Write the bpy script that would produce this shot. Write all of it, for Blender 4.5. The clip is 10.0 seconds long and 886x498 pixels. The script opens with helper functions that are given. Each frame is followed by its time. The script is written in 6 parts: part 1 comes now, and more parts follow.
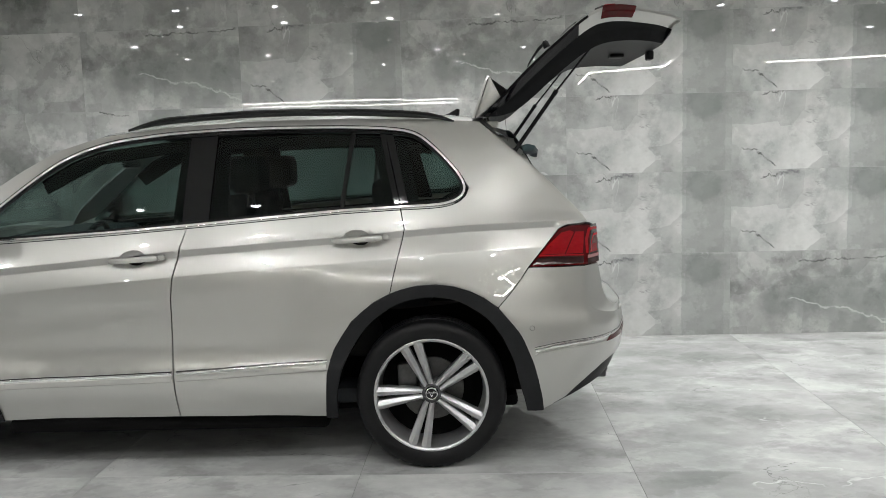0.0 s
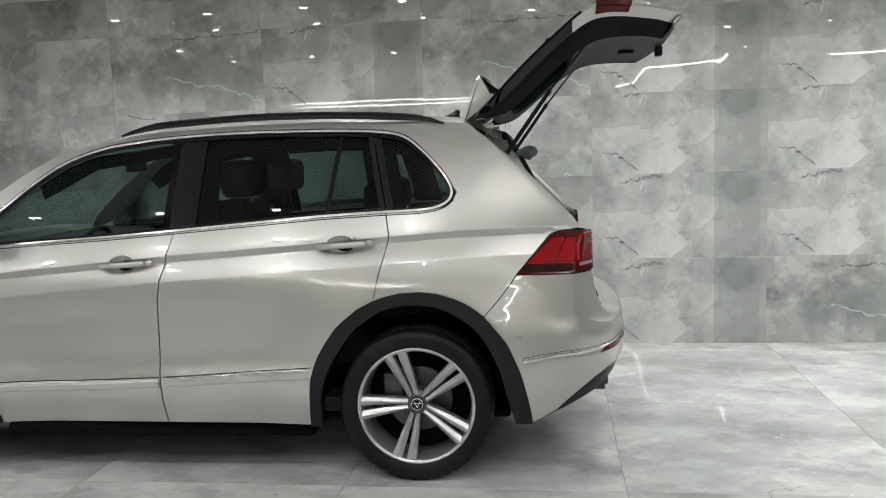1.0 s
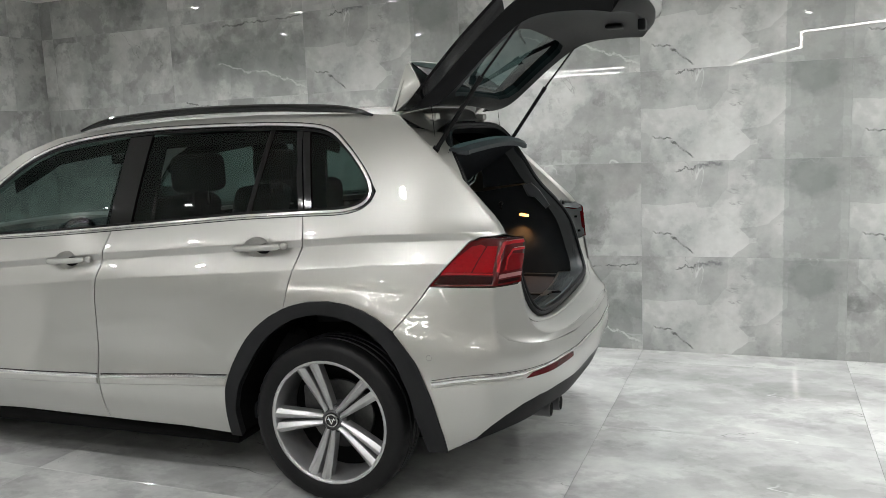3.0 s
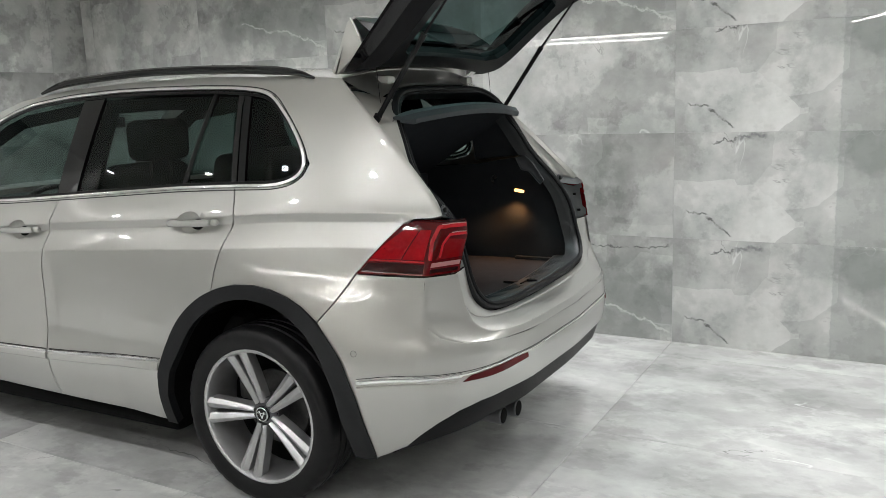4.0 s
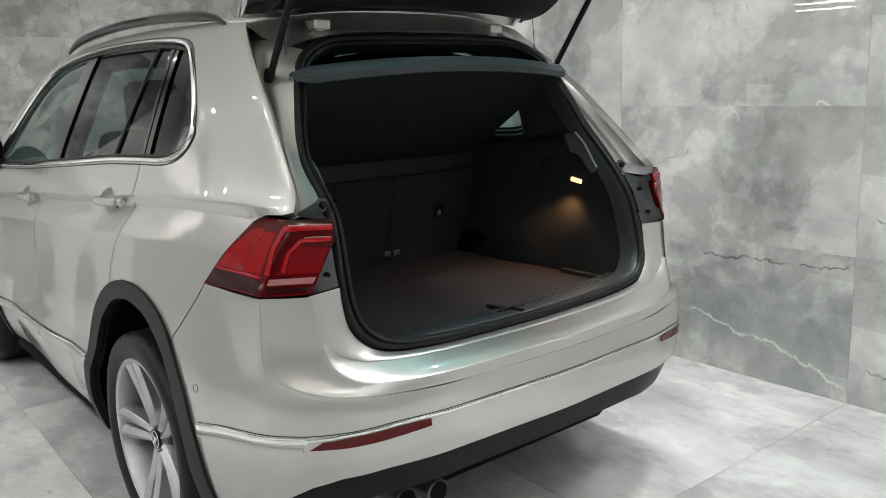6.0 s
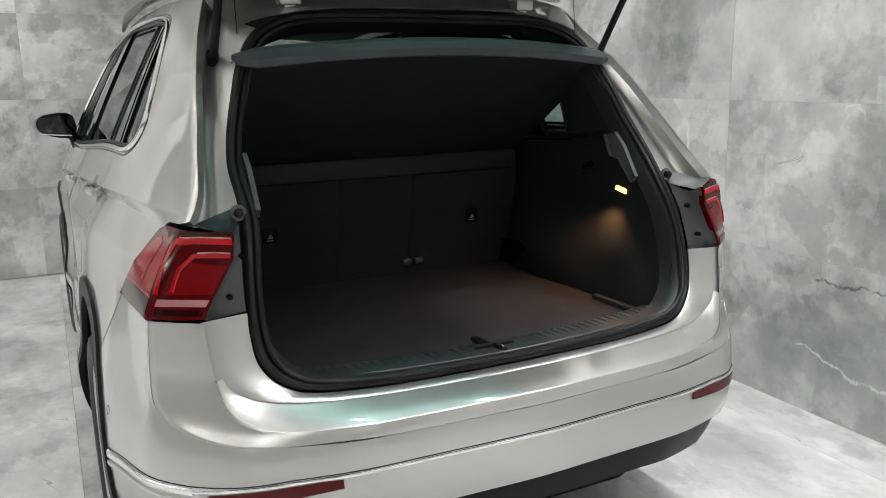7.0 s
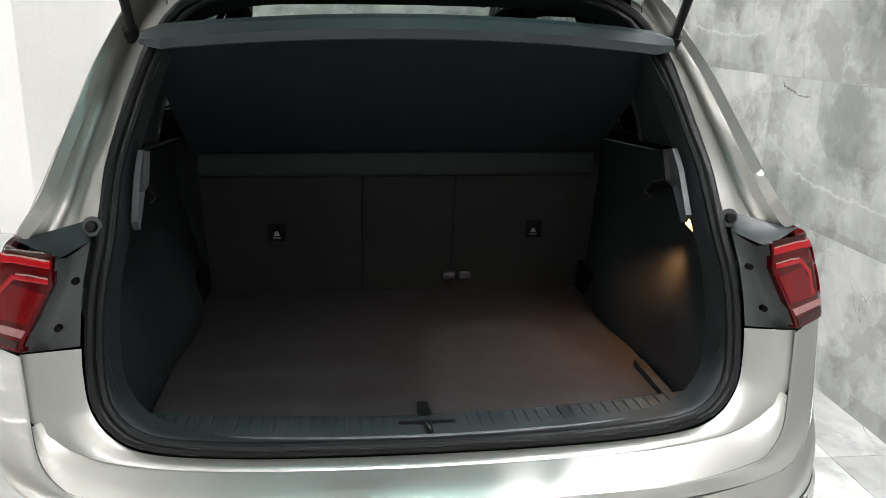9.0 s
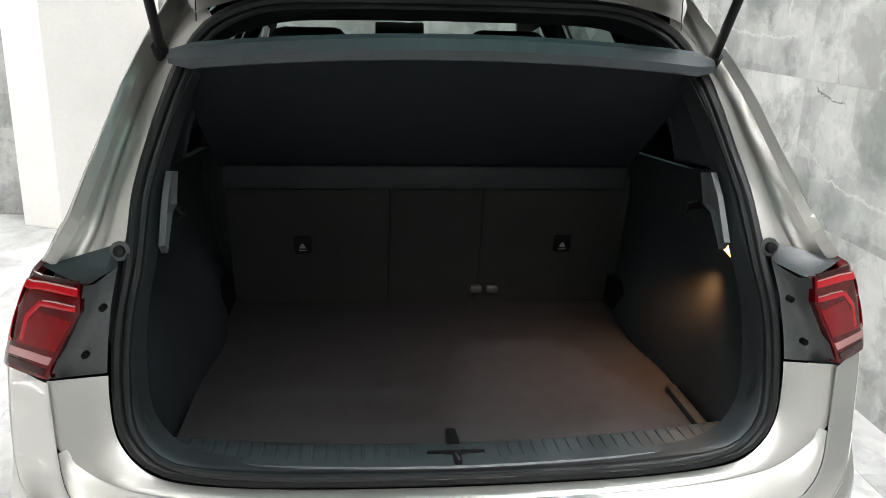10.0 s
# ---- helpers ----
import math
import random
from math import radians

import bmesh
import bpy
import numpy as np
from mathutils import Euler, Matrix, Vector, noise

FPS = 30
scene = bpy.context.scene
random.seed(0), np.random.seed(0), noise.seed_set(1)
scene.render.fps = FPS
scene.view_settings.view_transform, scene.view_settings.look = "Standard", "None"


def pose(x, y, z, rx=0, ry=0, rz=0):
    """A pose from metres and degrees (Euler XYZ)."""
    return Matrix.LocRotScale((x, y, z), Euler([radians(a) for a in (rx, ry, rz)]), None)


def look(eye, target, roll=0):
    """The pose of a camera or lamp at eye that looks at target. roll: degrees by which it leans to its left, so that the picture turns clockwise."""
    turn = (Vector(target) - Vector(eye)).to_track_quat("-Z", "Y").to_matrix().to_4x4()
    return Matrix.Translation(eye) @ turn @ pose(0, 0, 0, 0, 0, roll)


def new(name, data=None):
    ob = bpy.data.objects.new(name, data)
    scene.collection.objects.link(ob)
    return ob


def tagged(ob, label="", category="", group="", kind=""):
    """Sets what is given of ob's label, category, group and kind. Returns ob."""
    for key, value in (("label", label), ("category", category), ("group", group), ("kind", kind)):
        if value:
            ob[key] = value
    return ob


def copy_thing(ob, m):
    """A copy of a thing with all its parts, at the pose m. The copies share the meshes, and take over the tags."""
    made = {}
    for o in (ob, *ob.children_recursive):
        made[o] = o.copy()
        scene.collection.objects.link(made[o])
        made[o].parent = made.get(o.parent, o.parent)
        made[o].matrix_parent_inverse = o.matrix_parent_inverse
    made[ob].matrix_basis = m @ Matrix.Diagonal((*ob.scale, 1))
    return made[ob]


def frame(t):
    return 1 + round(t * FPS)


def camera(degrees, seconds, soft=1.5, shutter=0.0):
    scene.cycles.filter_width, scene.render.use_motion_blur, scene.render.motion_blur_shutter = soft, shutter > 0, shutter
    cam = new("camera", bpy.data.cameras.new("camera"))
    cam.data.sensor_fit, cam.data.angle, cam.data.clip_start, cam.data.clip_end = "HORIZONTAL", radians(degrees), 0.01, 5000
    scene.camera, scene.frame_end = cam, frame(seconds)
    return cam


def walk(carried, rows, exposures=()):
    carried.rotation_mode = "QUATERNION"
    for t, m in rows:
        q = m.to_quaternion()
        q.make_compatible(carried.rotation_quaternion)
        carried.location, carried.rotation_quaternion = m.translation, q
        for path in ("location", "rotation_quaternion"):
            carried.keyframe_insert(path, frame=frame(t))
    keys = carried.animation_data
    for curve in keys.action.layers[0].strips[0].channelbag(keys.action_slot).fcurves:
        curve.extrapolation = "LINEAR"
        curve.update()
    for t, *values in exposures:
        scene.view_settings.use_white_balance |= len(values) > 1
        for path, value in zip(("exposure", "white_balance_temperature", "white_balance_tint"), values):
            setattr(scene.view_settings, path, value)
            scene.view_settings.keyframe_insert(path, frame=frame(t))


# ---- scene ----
cam = camera(57.1, 10.0, 0.9)
PATH = [
    (0, (0.17, -4.558, 1.444), (0.118, -2.572, 1.218), -1.6),
    (0.5, (0.328, -4.51, 1.455), (0.198, -2.528, 1.222), -1.7),
    (1, (0.561, -4.409, 1.46), (0.331, -2.436, 1.233), -2.0),
    (1.5, (0.908, -4.359, 1.496), (0.561, -2.404, 1.26), -2.2),
    (2, (1.179, -4.265, 1.511), (0.72, -2.333, 1.271), -2.3),
    (2.5, (1.418, -4.041, 1.519), (0.84, -2.142, 1.268), -2.5),
    (4, (2.061, -3.134, 1.503), (1.129, -1.4, 1.149), -2.1),
    (4.5, (2.263, -2.773, 1.479), (1.195, -1.125, 1.102), -1.9),
    (5, (2.365, -2.441, 1.47), (1.147, -0.905, 1.073), -1.6),
    (6.5, (2.495, -1.287, 1.387), (0.853, -0.213, 0.995), -1.7),
    (7, (2.434, -0.983, 1.408), (0.693, -0.093, 0.988), -0.9),
    (7.5, (2.444, -0.68, 1.421), (0.621, 0.011, 0.975), -0.3),
    (8, (2.314, -0.46, 1.409), (0.437, 0.035, 0.927), 0.3),
    (8.5, (2.203, -0.29, 1.433), (0.299, 0.051, 0.925), 0.7),
    (9, (2.177, -0.145, 1.481), (0.264, 0.097, 0.949), 0.9),
    (9.5, (2.158, -0.144, 1.53), (0.247, 0.066, 0.978), 1.1),
    (10, (2.122, -0.165, 1.542), (0.212, 0.032, 0.98), 1.3),
]
EXPOSURES = ((0.0, 0.12), (2.5, 0.2), (4.5, 0.3), (6.5, 0.45), (8.0, 0.55), (9.0, 0.78), (10.0, 0.92))
walk(cam, [(t, look(eye, target, roll)) for t, eye, target, roll in PATH], EXPOSURES)

# ---- light ----
world = bpy.data.worlds.new("world")
scene.world = world
world.use_nodes = True
world.node_tree.nodes["Background"].inputs[0].default_value = (0.9, 0.95, 1.0, 1)
world.node_tree.nodes["Background"].inputs[1].default_value = 0.03

FLOOR = -0.015
CEIL = 2.81


lamp = bpy.data.lights.new("boot_lamp_glow", "SPOT")
lamp.spot_size, lamp.spot_blend = radians(120), 0.9
lamp.energy, lamp.color, lamp.shadow_soft_size = 2.6, (1.0, 0.47, 0.17), 0.012
new("boot_lamp_glow", lamp).matrix_world = look((0.485, 0.580, 1.045), (0.42, 0.42, 0.60))

# ---- materials ----


def material(name, colour, rough=0.5, metal=0.0, coat=0.0, spec=0.5):
    m = bpy.data.materials.new(name)
    m.use_nodes = True
    b = m.node_tree.nodes["Principled BSDF"]
    b.inputs["Base Color"].default_value = (*colour, 1)
    b.inputs["Roughness"].default_value = rough
    b.inputs["Metallic"].default_value = metal
    b.inputs["Coat Weight"].default_value = coat
    b.inputs["Coat Roughness"].default_value = 0.03
    b.inputs["Specular IOR Level"].default_value = spec
    return m


def node(m, kind, **values):
    n = m.node_tree.nodes.new(kind)
    for k, v in values.items():
        if k in n.inputs:
            n.inputs[k].default_value = v
    return n


def link(m, a, b):
    m.node_tree.links.new(a, b)


def speckle(m, scale, amount, bump=0.0, detail=4.0, rough=0.0):
    """Vary the colour and the relief of a plain material at two scales."""
    b = m.node_tree.nodes["Principled BSDF"]
    base = tuple(b.inputs["Base Color"].default_value)[:3]
    tex = node(m, "ShaderNodeTexCoord")
    fine = node(m, "ShaderNodeTexNoise", Scale=scale, Detail=detail)
    wide = node(m, "ShaderNodeTexNoise", Scale=scale * 0.06, Detail=3.0)
    link(m, tex.outputs["Object"], fine.inputs["Vector"])
    link(m, tex.outputs["Object"], wide.inputs["Vector"])
    both = node(m, "ShaderNodeMath")
    both.operation = "ADD"
    link(m, fine.outputs["Fac"], both.inputs[0])
    link(m, wide.outputs["Fac"], both.inputs[1])
    ramp = node(m, "ShaderNodeMapRange")
    ramp.inputs["From Min"].default_value, ramp.inputs["From Max"].default_value = 0.7, 1.3
    ramp.inputs["To Min"].default_value, ramp.inputs["To Max"].default_value = 1 - amount, 1 + amount
    link(m, both.outputs[0], ramp.inputs["Value"])
    tint = node(m, "ShaderNodeVectorMath")
    tint.operation = "SCALE"
    tint.inputs[0].default_value = base
    link(m, ramp.outputs[0], tint.inputs["Scale"])
    link(m, tint.outputs[0], b.inputs["Base Color"])
    if rough:
        r = b.inputs["Roughness"].default_value
        rr = node(m, "ShaderNodeMapRange")
        rr.inputs["From Min"].default_value, rr.inputs["From Max"].default_value = 0.3, 0.7
        rr.inputs["To Min"].default_value, rr.inputs["To Max"].default_value = max(r - rough, 0.02), r + rough
        link(m, wide.outputs["Fac"], rr.inputs["Value"])
        link(m, rr.outputs[0], b.inputs["Roughness"])
    if bump:
        bp = node(m, "ShaderNodeBump", Strength=bump, Distance=0.002)
        link(m, fine.outputs["Fac"], bp.inputs["Height"])
        link(m, bp.outputs[0], b.inputs["Normal"])
    return m


def marble(name, low, high, rough, vein=1.0, cracks=(), patches=(), stretch=(1, 1, 1), seed=0.0, bump=0.08, blocks=True, fine=0.8, rects=(), fixed=False, torn=1.0):
    """Polished stone-print tile: cloudy grey with cracks and pale veins. cracks: (x, z) to (x, z), width, colour, all in the tile's own metres;
    patches: x, z, radii and how far they darken; rects: x, z to x, z and how far they darken; fixed: every tile carries the same print."""
    m = bpy.data.materials.new(name)
    m.use_nodes = True
    b = m.node_tree.nodes["Principled BSDF"]
    tex, info = node(m, "ShaderNodeTexCoord"), node(m, "ShaderNodeObjectInfo")
    pick = node(m, "ShaderNodeMath")
    pick.operation = "MULTIPLY"
    pick.inputs[1].default_value = 0.0 if fixed else 6.0
    whole = node(m, "ShaderNodeMath")
    whole.operation = "FLOOR"
    link(m, info.outputs["Random"], pick.inputs[0])
    link(m, pick.outputs[0], whole.inputs[0])
    shift = node(m, "ShaderNodeVectorMath")
    shift.operation = "SCALE"
    shift.inputs[0].default_value = (3.7, 2.3, 5.1)
    link(m, whole.outputs[0], shift.inputs["Scale"])
    place = node(m, "ShaderNodeVectorMath")
    link(m, tex.outputs["Object"], place.inputs[0])
    link(m, shift.outputs[0], place.inputs[1])
    grain = node(m, "ShaderNodeVectorMath")
    grain.operation = "MULTIPLY_ADD"
    grain.inputs[1].default_value = stretch
    grain.inputs[2].default_value = (seed, 0, seed)
    link(m, place.outputs[0], grain.inputs[0])
    at = grain.outputs[0]
    cloud = node(m, "ShaderNodeTexNoise", Scale=1.9, Detail=7.0, Roughness=0.58)
    patch = node(m, "ShaderNodeTexVoronoi", Scale=2.1)
    patch.distance = "CHEBYCHEV"
    if not blocks:
        patch = node(m, "ShaderNodeTexNoise", Scale=1.3, Detail=3.0)
    warp = node(m, "ShaderNodeTexNoise", Scale=2.6, Detail=7.0, Roughness=0.6)
    for n in (cloud, warp):
        link(m, at, n.inputs["Vector"])
    bent = node(m, "ShaderNodeMix")
    bent.data_type = "VECTOR"
    bent.inputs["Factor"].default_value = 0.09
    link(m, at, bent.inputs["A"])
    link(m, warp.outputs["Color"], bent.inputs["B"])
    link(m, bent.outputs["Result"], patch.inputs["Vector"])
    ramp = node(m, "ShaderNodeValToRGB")
    e = ramp.color_ramp.elements
    e[0].position, e[0].color = 0.34, (*[0.62 * a + 0.38 * c for a, c in zip(low, high)], 1)
    e[1].position, e[1].color = 0.63, (*high, 1)
    mid = e.new(0.47)
    mid.color = (*[0.32 * a + 0.68 * c for a, c in zip(low, high)], 1)
    link(m, cloud.outputs["Fac"], ramp.inputs["Fac"])
    # broad patches, mottling, and each tile a little lighter or darker than the next
    grey = node(m, "ShaderNodeMapRange")
    grey.inputs["To Min"].default_value, grey.inputs["To Max"].default_value = 0.74, 1.12
    mottle = node(m, "ShaderNodeTexNoise", Scale=11.0, Detail=8.0, Roughness=0.68)
    link(m, at, mottle.inputs["Vector"])
    own = node(m, "ShaderNodeMath")
    own.operation = "MULTIPLY_ADD"
    own.inputs[1].default_value = 0.45
    link(m, info.outputs["Random"], own.inputs[0])
    tone = node(m, "ShaderNodeMath")
    tone.operation = "MULTIPLY_ADD"
    tone.inputs[1].default_value = fine
    link(m, mottle.outputs["Fac"], tone.inputs[0])
    wide = node(m, "ShaderNodeMath")
    wide.operation = "MULTIPLY_ADD"
    wide.inputs[1].default_value, wide.inputs[2].default_value = 1.0, -0.35 - 0.5 * fine
    link(m, patch.outputs["Color"], wide.inputs[0])
    link(m, wide.outputs[0], own.inputs[2])
    link(m, own.outputs[0], tone.inputs[2])
    link(m, tone.outputs[0], grey.inputs["Value"])
    grey.clamp = False
    toned = node(m, "ShaderNodeVectorMath")
    toned.operation = "SCALE"
    link(m, ramp.outputs["Color"], toned.inputs[0])
    link(m, grey.outputs[0], toned.inputs["Scale"])
    last = toned.outputs[0]
    # torn-edged sheets of darker and of paler stone
    for scale, detail, edge, soft, gain, seed in ((1.5, 9.0, 0.48, 0.030, 0.72, 2.7), (2.6, 10.0, 0.45, 0.014, 0.80, 6.1), (2.1, 10.0, 0.42, 0.020, 1.14, 11.3), (5.5, 8.0, 0.42, 0.03, 0.86, 17.9)):
        moved = node(m, "ShaderNodeVectorMath")
        moved.inputs[1].default_value = (seed, seed * 0.7, seed * 1.3)
        link(m, at, moved.inputs[0])
        sheet = node(m, "ShaderNodeTexNoise", Scale=scale, Detail=detail, Roughness=0.62)
        link(m, moved.outputs[0], sheet.inputs["Vector"])
        step = node(m, "ShaderNodeMapRange")
        step.interpolation_type = "SMOOTHSTEP"
        step.inputs["From Min"].default_value, step.inputs["From Max"].default_value = edge - soft, edge + soft
        step.inputs["To Min"].default_value, step.inputs["To Max"].default_value = 1 + (gain - 1) * torn, 1.0
        link(m, sheet.outputs["Fac"], step.inputs["Value"])
        laid = node(m, "ShaderNodeVectorMath")
        laid.operation = "SCALE"
        link(m, last, laid.inputs[0])
        link(m, step.outputs[0], laid.inputs["Scale"])
        last = laid.outputs[0]
    # cracks and pale veins: thin bands where a warped noise passes its middle
    for scale, width, colour, gate_low, seed in ((1.5, 0.0040, (0.12, 0.125, 0.12), 0.57, 0.0), (0.6, 0.004, (0.62, 0.63, 0.62), 0.60, 9.0)):
        moved = node(m, "ShaderNodeVectorMath")
        moved.inputs[1].default_value = (seed, seed * 2, 0)
        link(m, at, moved.inputs[0])
        line = node(m, "ShaderNodeTexNoise", Scale=scale, Detail=5.0, Roughness=0.55, Distortion=0.9)
        gate = node(m, "ShaderNodeTexNoise", Scale=1.9, Detail=2.0)
        link(m, moved.outputs[0], line.inputs["Vector"])
        link(m, moved.outputs[0], gate.inputs["Vector"])
        off = node(m, "ShaderNodeMath")
        off.operation = "SUBTRACT"
        off.inputs[1].default_value = 0.5
        link(m, line.outputs["Fac"], off.inputs[0])
        size = node(m, "ShaderNodeMath")
        size.operation = "ABSOLUTE"
        link(m, off.outputs[0], size.inputs[0])
        thin = node(m, "ShaderNodeMapRange")
        thin.inputs["From Min"].default_value, thin.inputs["From Max"].default_value = width * 0.3, width
        thin.inputs["To Min"].default_value, thin.inputs["To Max"].default_value = (0.60 if seed == 0.0 else 0.75) * vein, 0.0
        link(m, size.outputs[0], thin.inputs["Value"])
        open_gate = node(m, "ShaderNodeMapRange")
        open_gate.inputs["From Min"].default_value, open_gate.inputs["From Max"].default_value = gate_low, gate_low + 0.06
        link(m, gate.outputs["Fac"], open_gate.inputs["Value"])
        mul = node(m, "ShaderNodeMath")
        mul.operation = "MULTIPLY"
        link(m, thin.outputs[0], mul.inputs[0])
        link(m, open_gate.outputs[0], mul.inputs[1])
        mix = node(m, "ShaderNodeMix")
        mix.data_type = "RGBA"
        link(m, mul.outputs[0], mix.inputs["Factor"])
        link(m, last, mix.inputs["A"])
        mix.inputs["B"].default_value = (*colour, 1)
        last = mix.outputs["Result"]
    axes = node(m, "ShaderNodeSeparateXYZ")
    link(m, tex.outputs["Object"], axes.inputs[0])
    jag = node(m, "ShaderNodeTexNoise", Scale=13.0, Detail=7.0, Roughness=0.72)
    link(m, at, jag.inputs["Vector"])

    def calc(kind, a, b_):
        n = node(m, "ShaderNodeMath")
        n.operation = kind
        for i, v in ((0, a), (1, b_)):
            if isinstance(v, (int, float)):
                n.inputs[i].default_value = v
            else:
                link(m, v, n.inputs[i])
        return n.outputs[0]

    def fade(value, a, b_):
        n = node(m, "ShaderNodeMapRange")
        n.interpolation_type = "SMOOTHSTEP"
        n.inputs["From Min"].default_value, n.inputs["From Max"].default_value = a, b_
        link(m, value, n.inputs["Value"])
        return n.outputs[0]

    def blend(amount, colour):
        n = node(m, "ShaderNodeMix")
        n.data_type = "RGBA"
        link(m, amount, n.inputs["Factor"])
        link(m, last, n.inputs["A"])
        n.inputs["B"].default_value = (*colour, 1)
        return n.outputs["Result"]

    for x0, z0, x1, z1, dark in rects:
        bend = calc("MULTIPLY", calc("SUBTRACT", jag.outputs["Fac"], 0.5), 0.03)
        u, v = calc("ADD", axes.outputs["X"], bend), calc("ADD", axes.outputs["Z"], bend)
        inside = calc("MULTIPLY", calc("MULTIPLY", fade(u, x0 - 0.004, x0 + 0.004), fade(u, x1 + 0.004, x1 - 0.004)), calc("MULTIPLY", fade(v, z0 - 0.004, z0 + 0.004), fade(v, z1 + 0.004, z1 - 0.004)))
        inside = calc("MULTIPLY", inside, fade(cloud.outputs["Fac"], 0.30, 0.52))
        last = blend(calc("MULTIPLY", inside, abs(dark)), low if dark > 0 else high)
    for px, pz, rx, rz, dark in patches:
        u = calc("DIVIDE", calc("SUBTRACT", axes.outputs["X"], px), rx)
        v = calc("DIVIDE", calc("SUBTRACT", axes.outputs["Z"], pz), rz)
        d = calc("ADD", calc("SQRT", calc("ADD", calc("MULTIPLY", u, u), calc("MULTIPLY", v, v)), 0.0), calc("MULTIPLY", calc("SUBTRACT", warp.outputs["Fac"], 0.5), 4.2))
        last = blend(calc("MULTIPLY", fade(d, 1.15, 0.55), dark), low)
    for x0, z0, x1, z1, width, colour in cracks:
        slope = (z1 - z0) / (x1 - x0)
        line = calc("ADD", calc("MULTIPLY", calc("SUBTRACT", axes.outputs["X"], x0), slope), z0)
        off = calc("SUBTRACT", axes.outputs["Z"], line)
        off = calc("ADD", off, calc("MULTIPLY", calc("SUBTRACT", jag.outputs["Fac"], 0.5), 0.07))
        off = calc("ADD", off, calc("MULTIPLY", calc("SUBTRACT", warp.outputs["Fac"], 0.5), 0.22))
        on = fade(calc("ABSOLUTE", off, 0.0), width * 1.5, width * 0.3)
        on = calc("MULTIPLY", on, calc("MULTIPLY", fade(axes.outputs["X"], x0 - 0.01, x0 + 0.02), fade(axes.outputs["X"], x1 + 0.01, x1 - 0.02)))
        on = calc("MULTIPLY", on, fade(mottle.outputs["Fac"], 0.36, 0.52))
        last = blend(calc("MULTIPLY", on, 0.9 * vein), colour)
    link(m, last, b.inputs["Base Color"])
    rr = node(m, "ShaderNodeMapRange")
    rr.inputs["To Min"].default_value, rr.inputs["To Max"].default_value = rough * 0.7, rough * 1.4
    link(m, cloud.outputs["Fac"], rr.inputs["Value"])
    link(m, rr.outputs[0], b.inputs["Roughness"])
    wave = node(m, "ShaderNodeTexNoise", Scale=1.1, Detail=1.0)
    link(m, tex.outputs["Object"], wave.inputs["Vector"])
    bp = node(m, "ShaderNodeBump", Strength=bump, Distance=0.012)
    link(m, wave.outputs["Fac"], bp.inputs["Height"])
    link(m, bp.outputs[0], b.inputs["Normal"])
    return m


def emitter(name, colour, strength):
    m = material(name, (0.8, 0.8, 0.8), 0.4)
    b = m.node_tree.nodes["Principled BSDF"]
    b.inputs["Emission Color"].default_value = (*colour, 1)
    b.inputs["Emission Strength"].default_value = strength
    return m


def glass(name, tint, gloss=0.028):
    m = bpy.data.materials.new(name)
    m.use_nodes = True
    t = m.node_tree
    t.nodes.remove(t.nodes["Principled BSDF"])
    clear, shine, mix = node(m, "ShaderNodeBsdfTransparent"), node(m, "ShaderNodeBsdfGlossy", Roughness=0.01), node(m, "ShaderNodeMixShader")
    clear.inputs["Color"].default_value = (*tint, 1)
    slant = node(m, "ShaderNodeLayerWeight")
    power, gain = node(m, "ShaderNodeMath"), node(m, "ShaderNodeMath")
    power.operation, gain.operation = "POWER", "MULTIPLY_ADD"
    slant.inputs["Blend"].default_value = 0.5
    power.inputs[1].default_value = 5.0
    gain.inputs[1].default_value, gain.inputs[2].default_value = 0.92, gloss
    link(m, slant.outputs["Facing"], power.inputs[0])
    link(m, power.outputs[0], gain.inputs[0])
    link(m, gain.outputs[0], mix.inputs["Fac"])
    link(m, clear.outputs[0], mix.inputs[1])
    link(m, shine.outputs[0], mix.inputs[2])
    link(m, mix.outputs[0], t.nodes["Material Output"].inputs["Surface"])
    return m


def car_paint():
    """Silver metallic: a soft flake layer under a clear coat with crisp reflections."""
    m = material("silver_paint", (0.485, 0.482, 0.457), 0.37, 0.82, 1.0)
    b = m.node_tree.nodes["Principled BSDF"]
    b.inputs["Coat IOR"].default_value = 1.9
    b.inputs["Coat Roughness"].default_value = 0.02
    tex = node(m, "ShaderNodeTexCoord")
    wide = node(m, "ShaderNodeTexNoise", Scale=3.0, Detail=4.0)
    flake = node(m, "ShaderNodeTexNoise", Scale=900.0, Detail=1.0)
    link(m, tex.outputs["Object"], wide.inputs["Vector"])
    link(m, tex.outputs["Object"], flake.inputs["Vector"])
    rr = node(m, "ShaderNodeMapRange")
    rr.inputs["To Min"].default_value, rr.inputs["To Max"].default_value = 0.34, 0.39
    link(m, wide.outputs["Fac"], rr.inputs["Value"])
    link(m, rr.outputs[0], b.inputs["Roughness"])
    bp = node(m, "ShaderNodeBump", Strength=0.05, Distance=0.0004)
    link(m, flake.outputs["Fac"], bp.inputs["Height"])
    link(m, bp.outputs[0], b.inputs["Normal"])
    return m


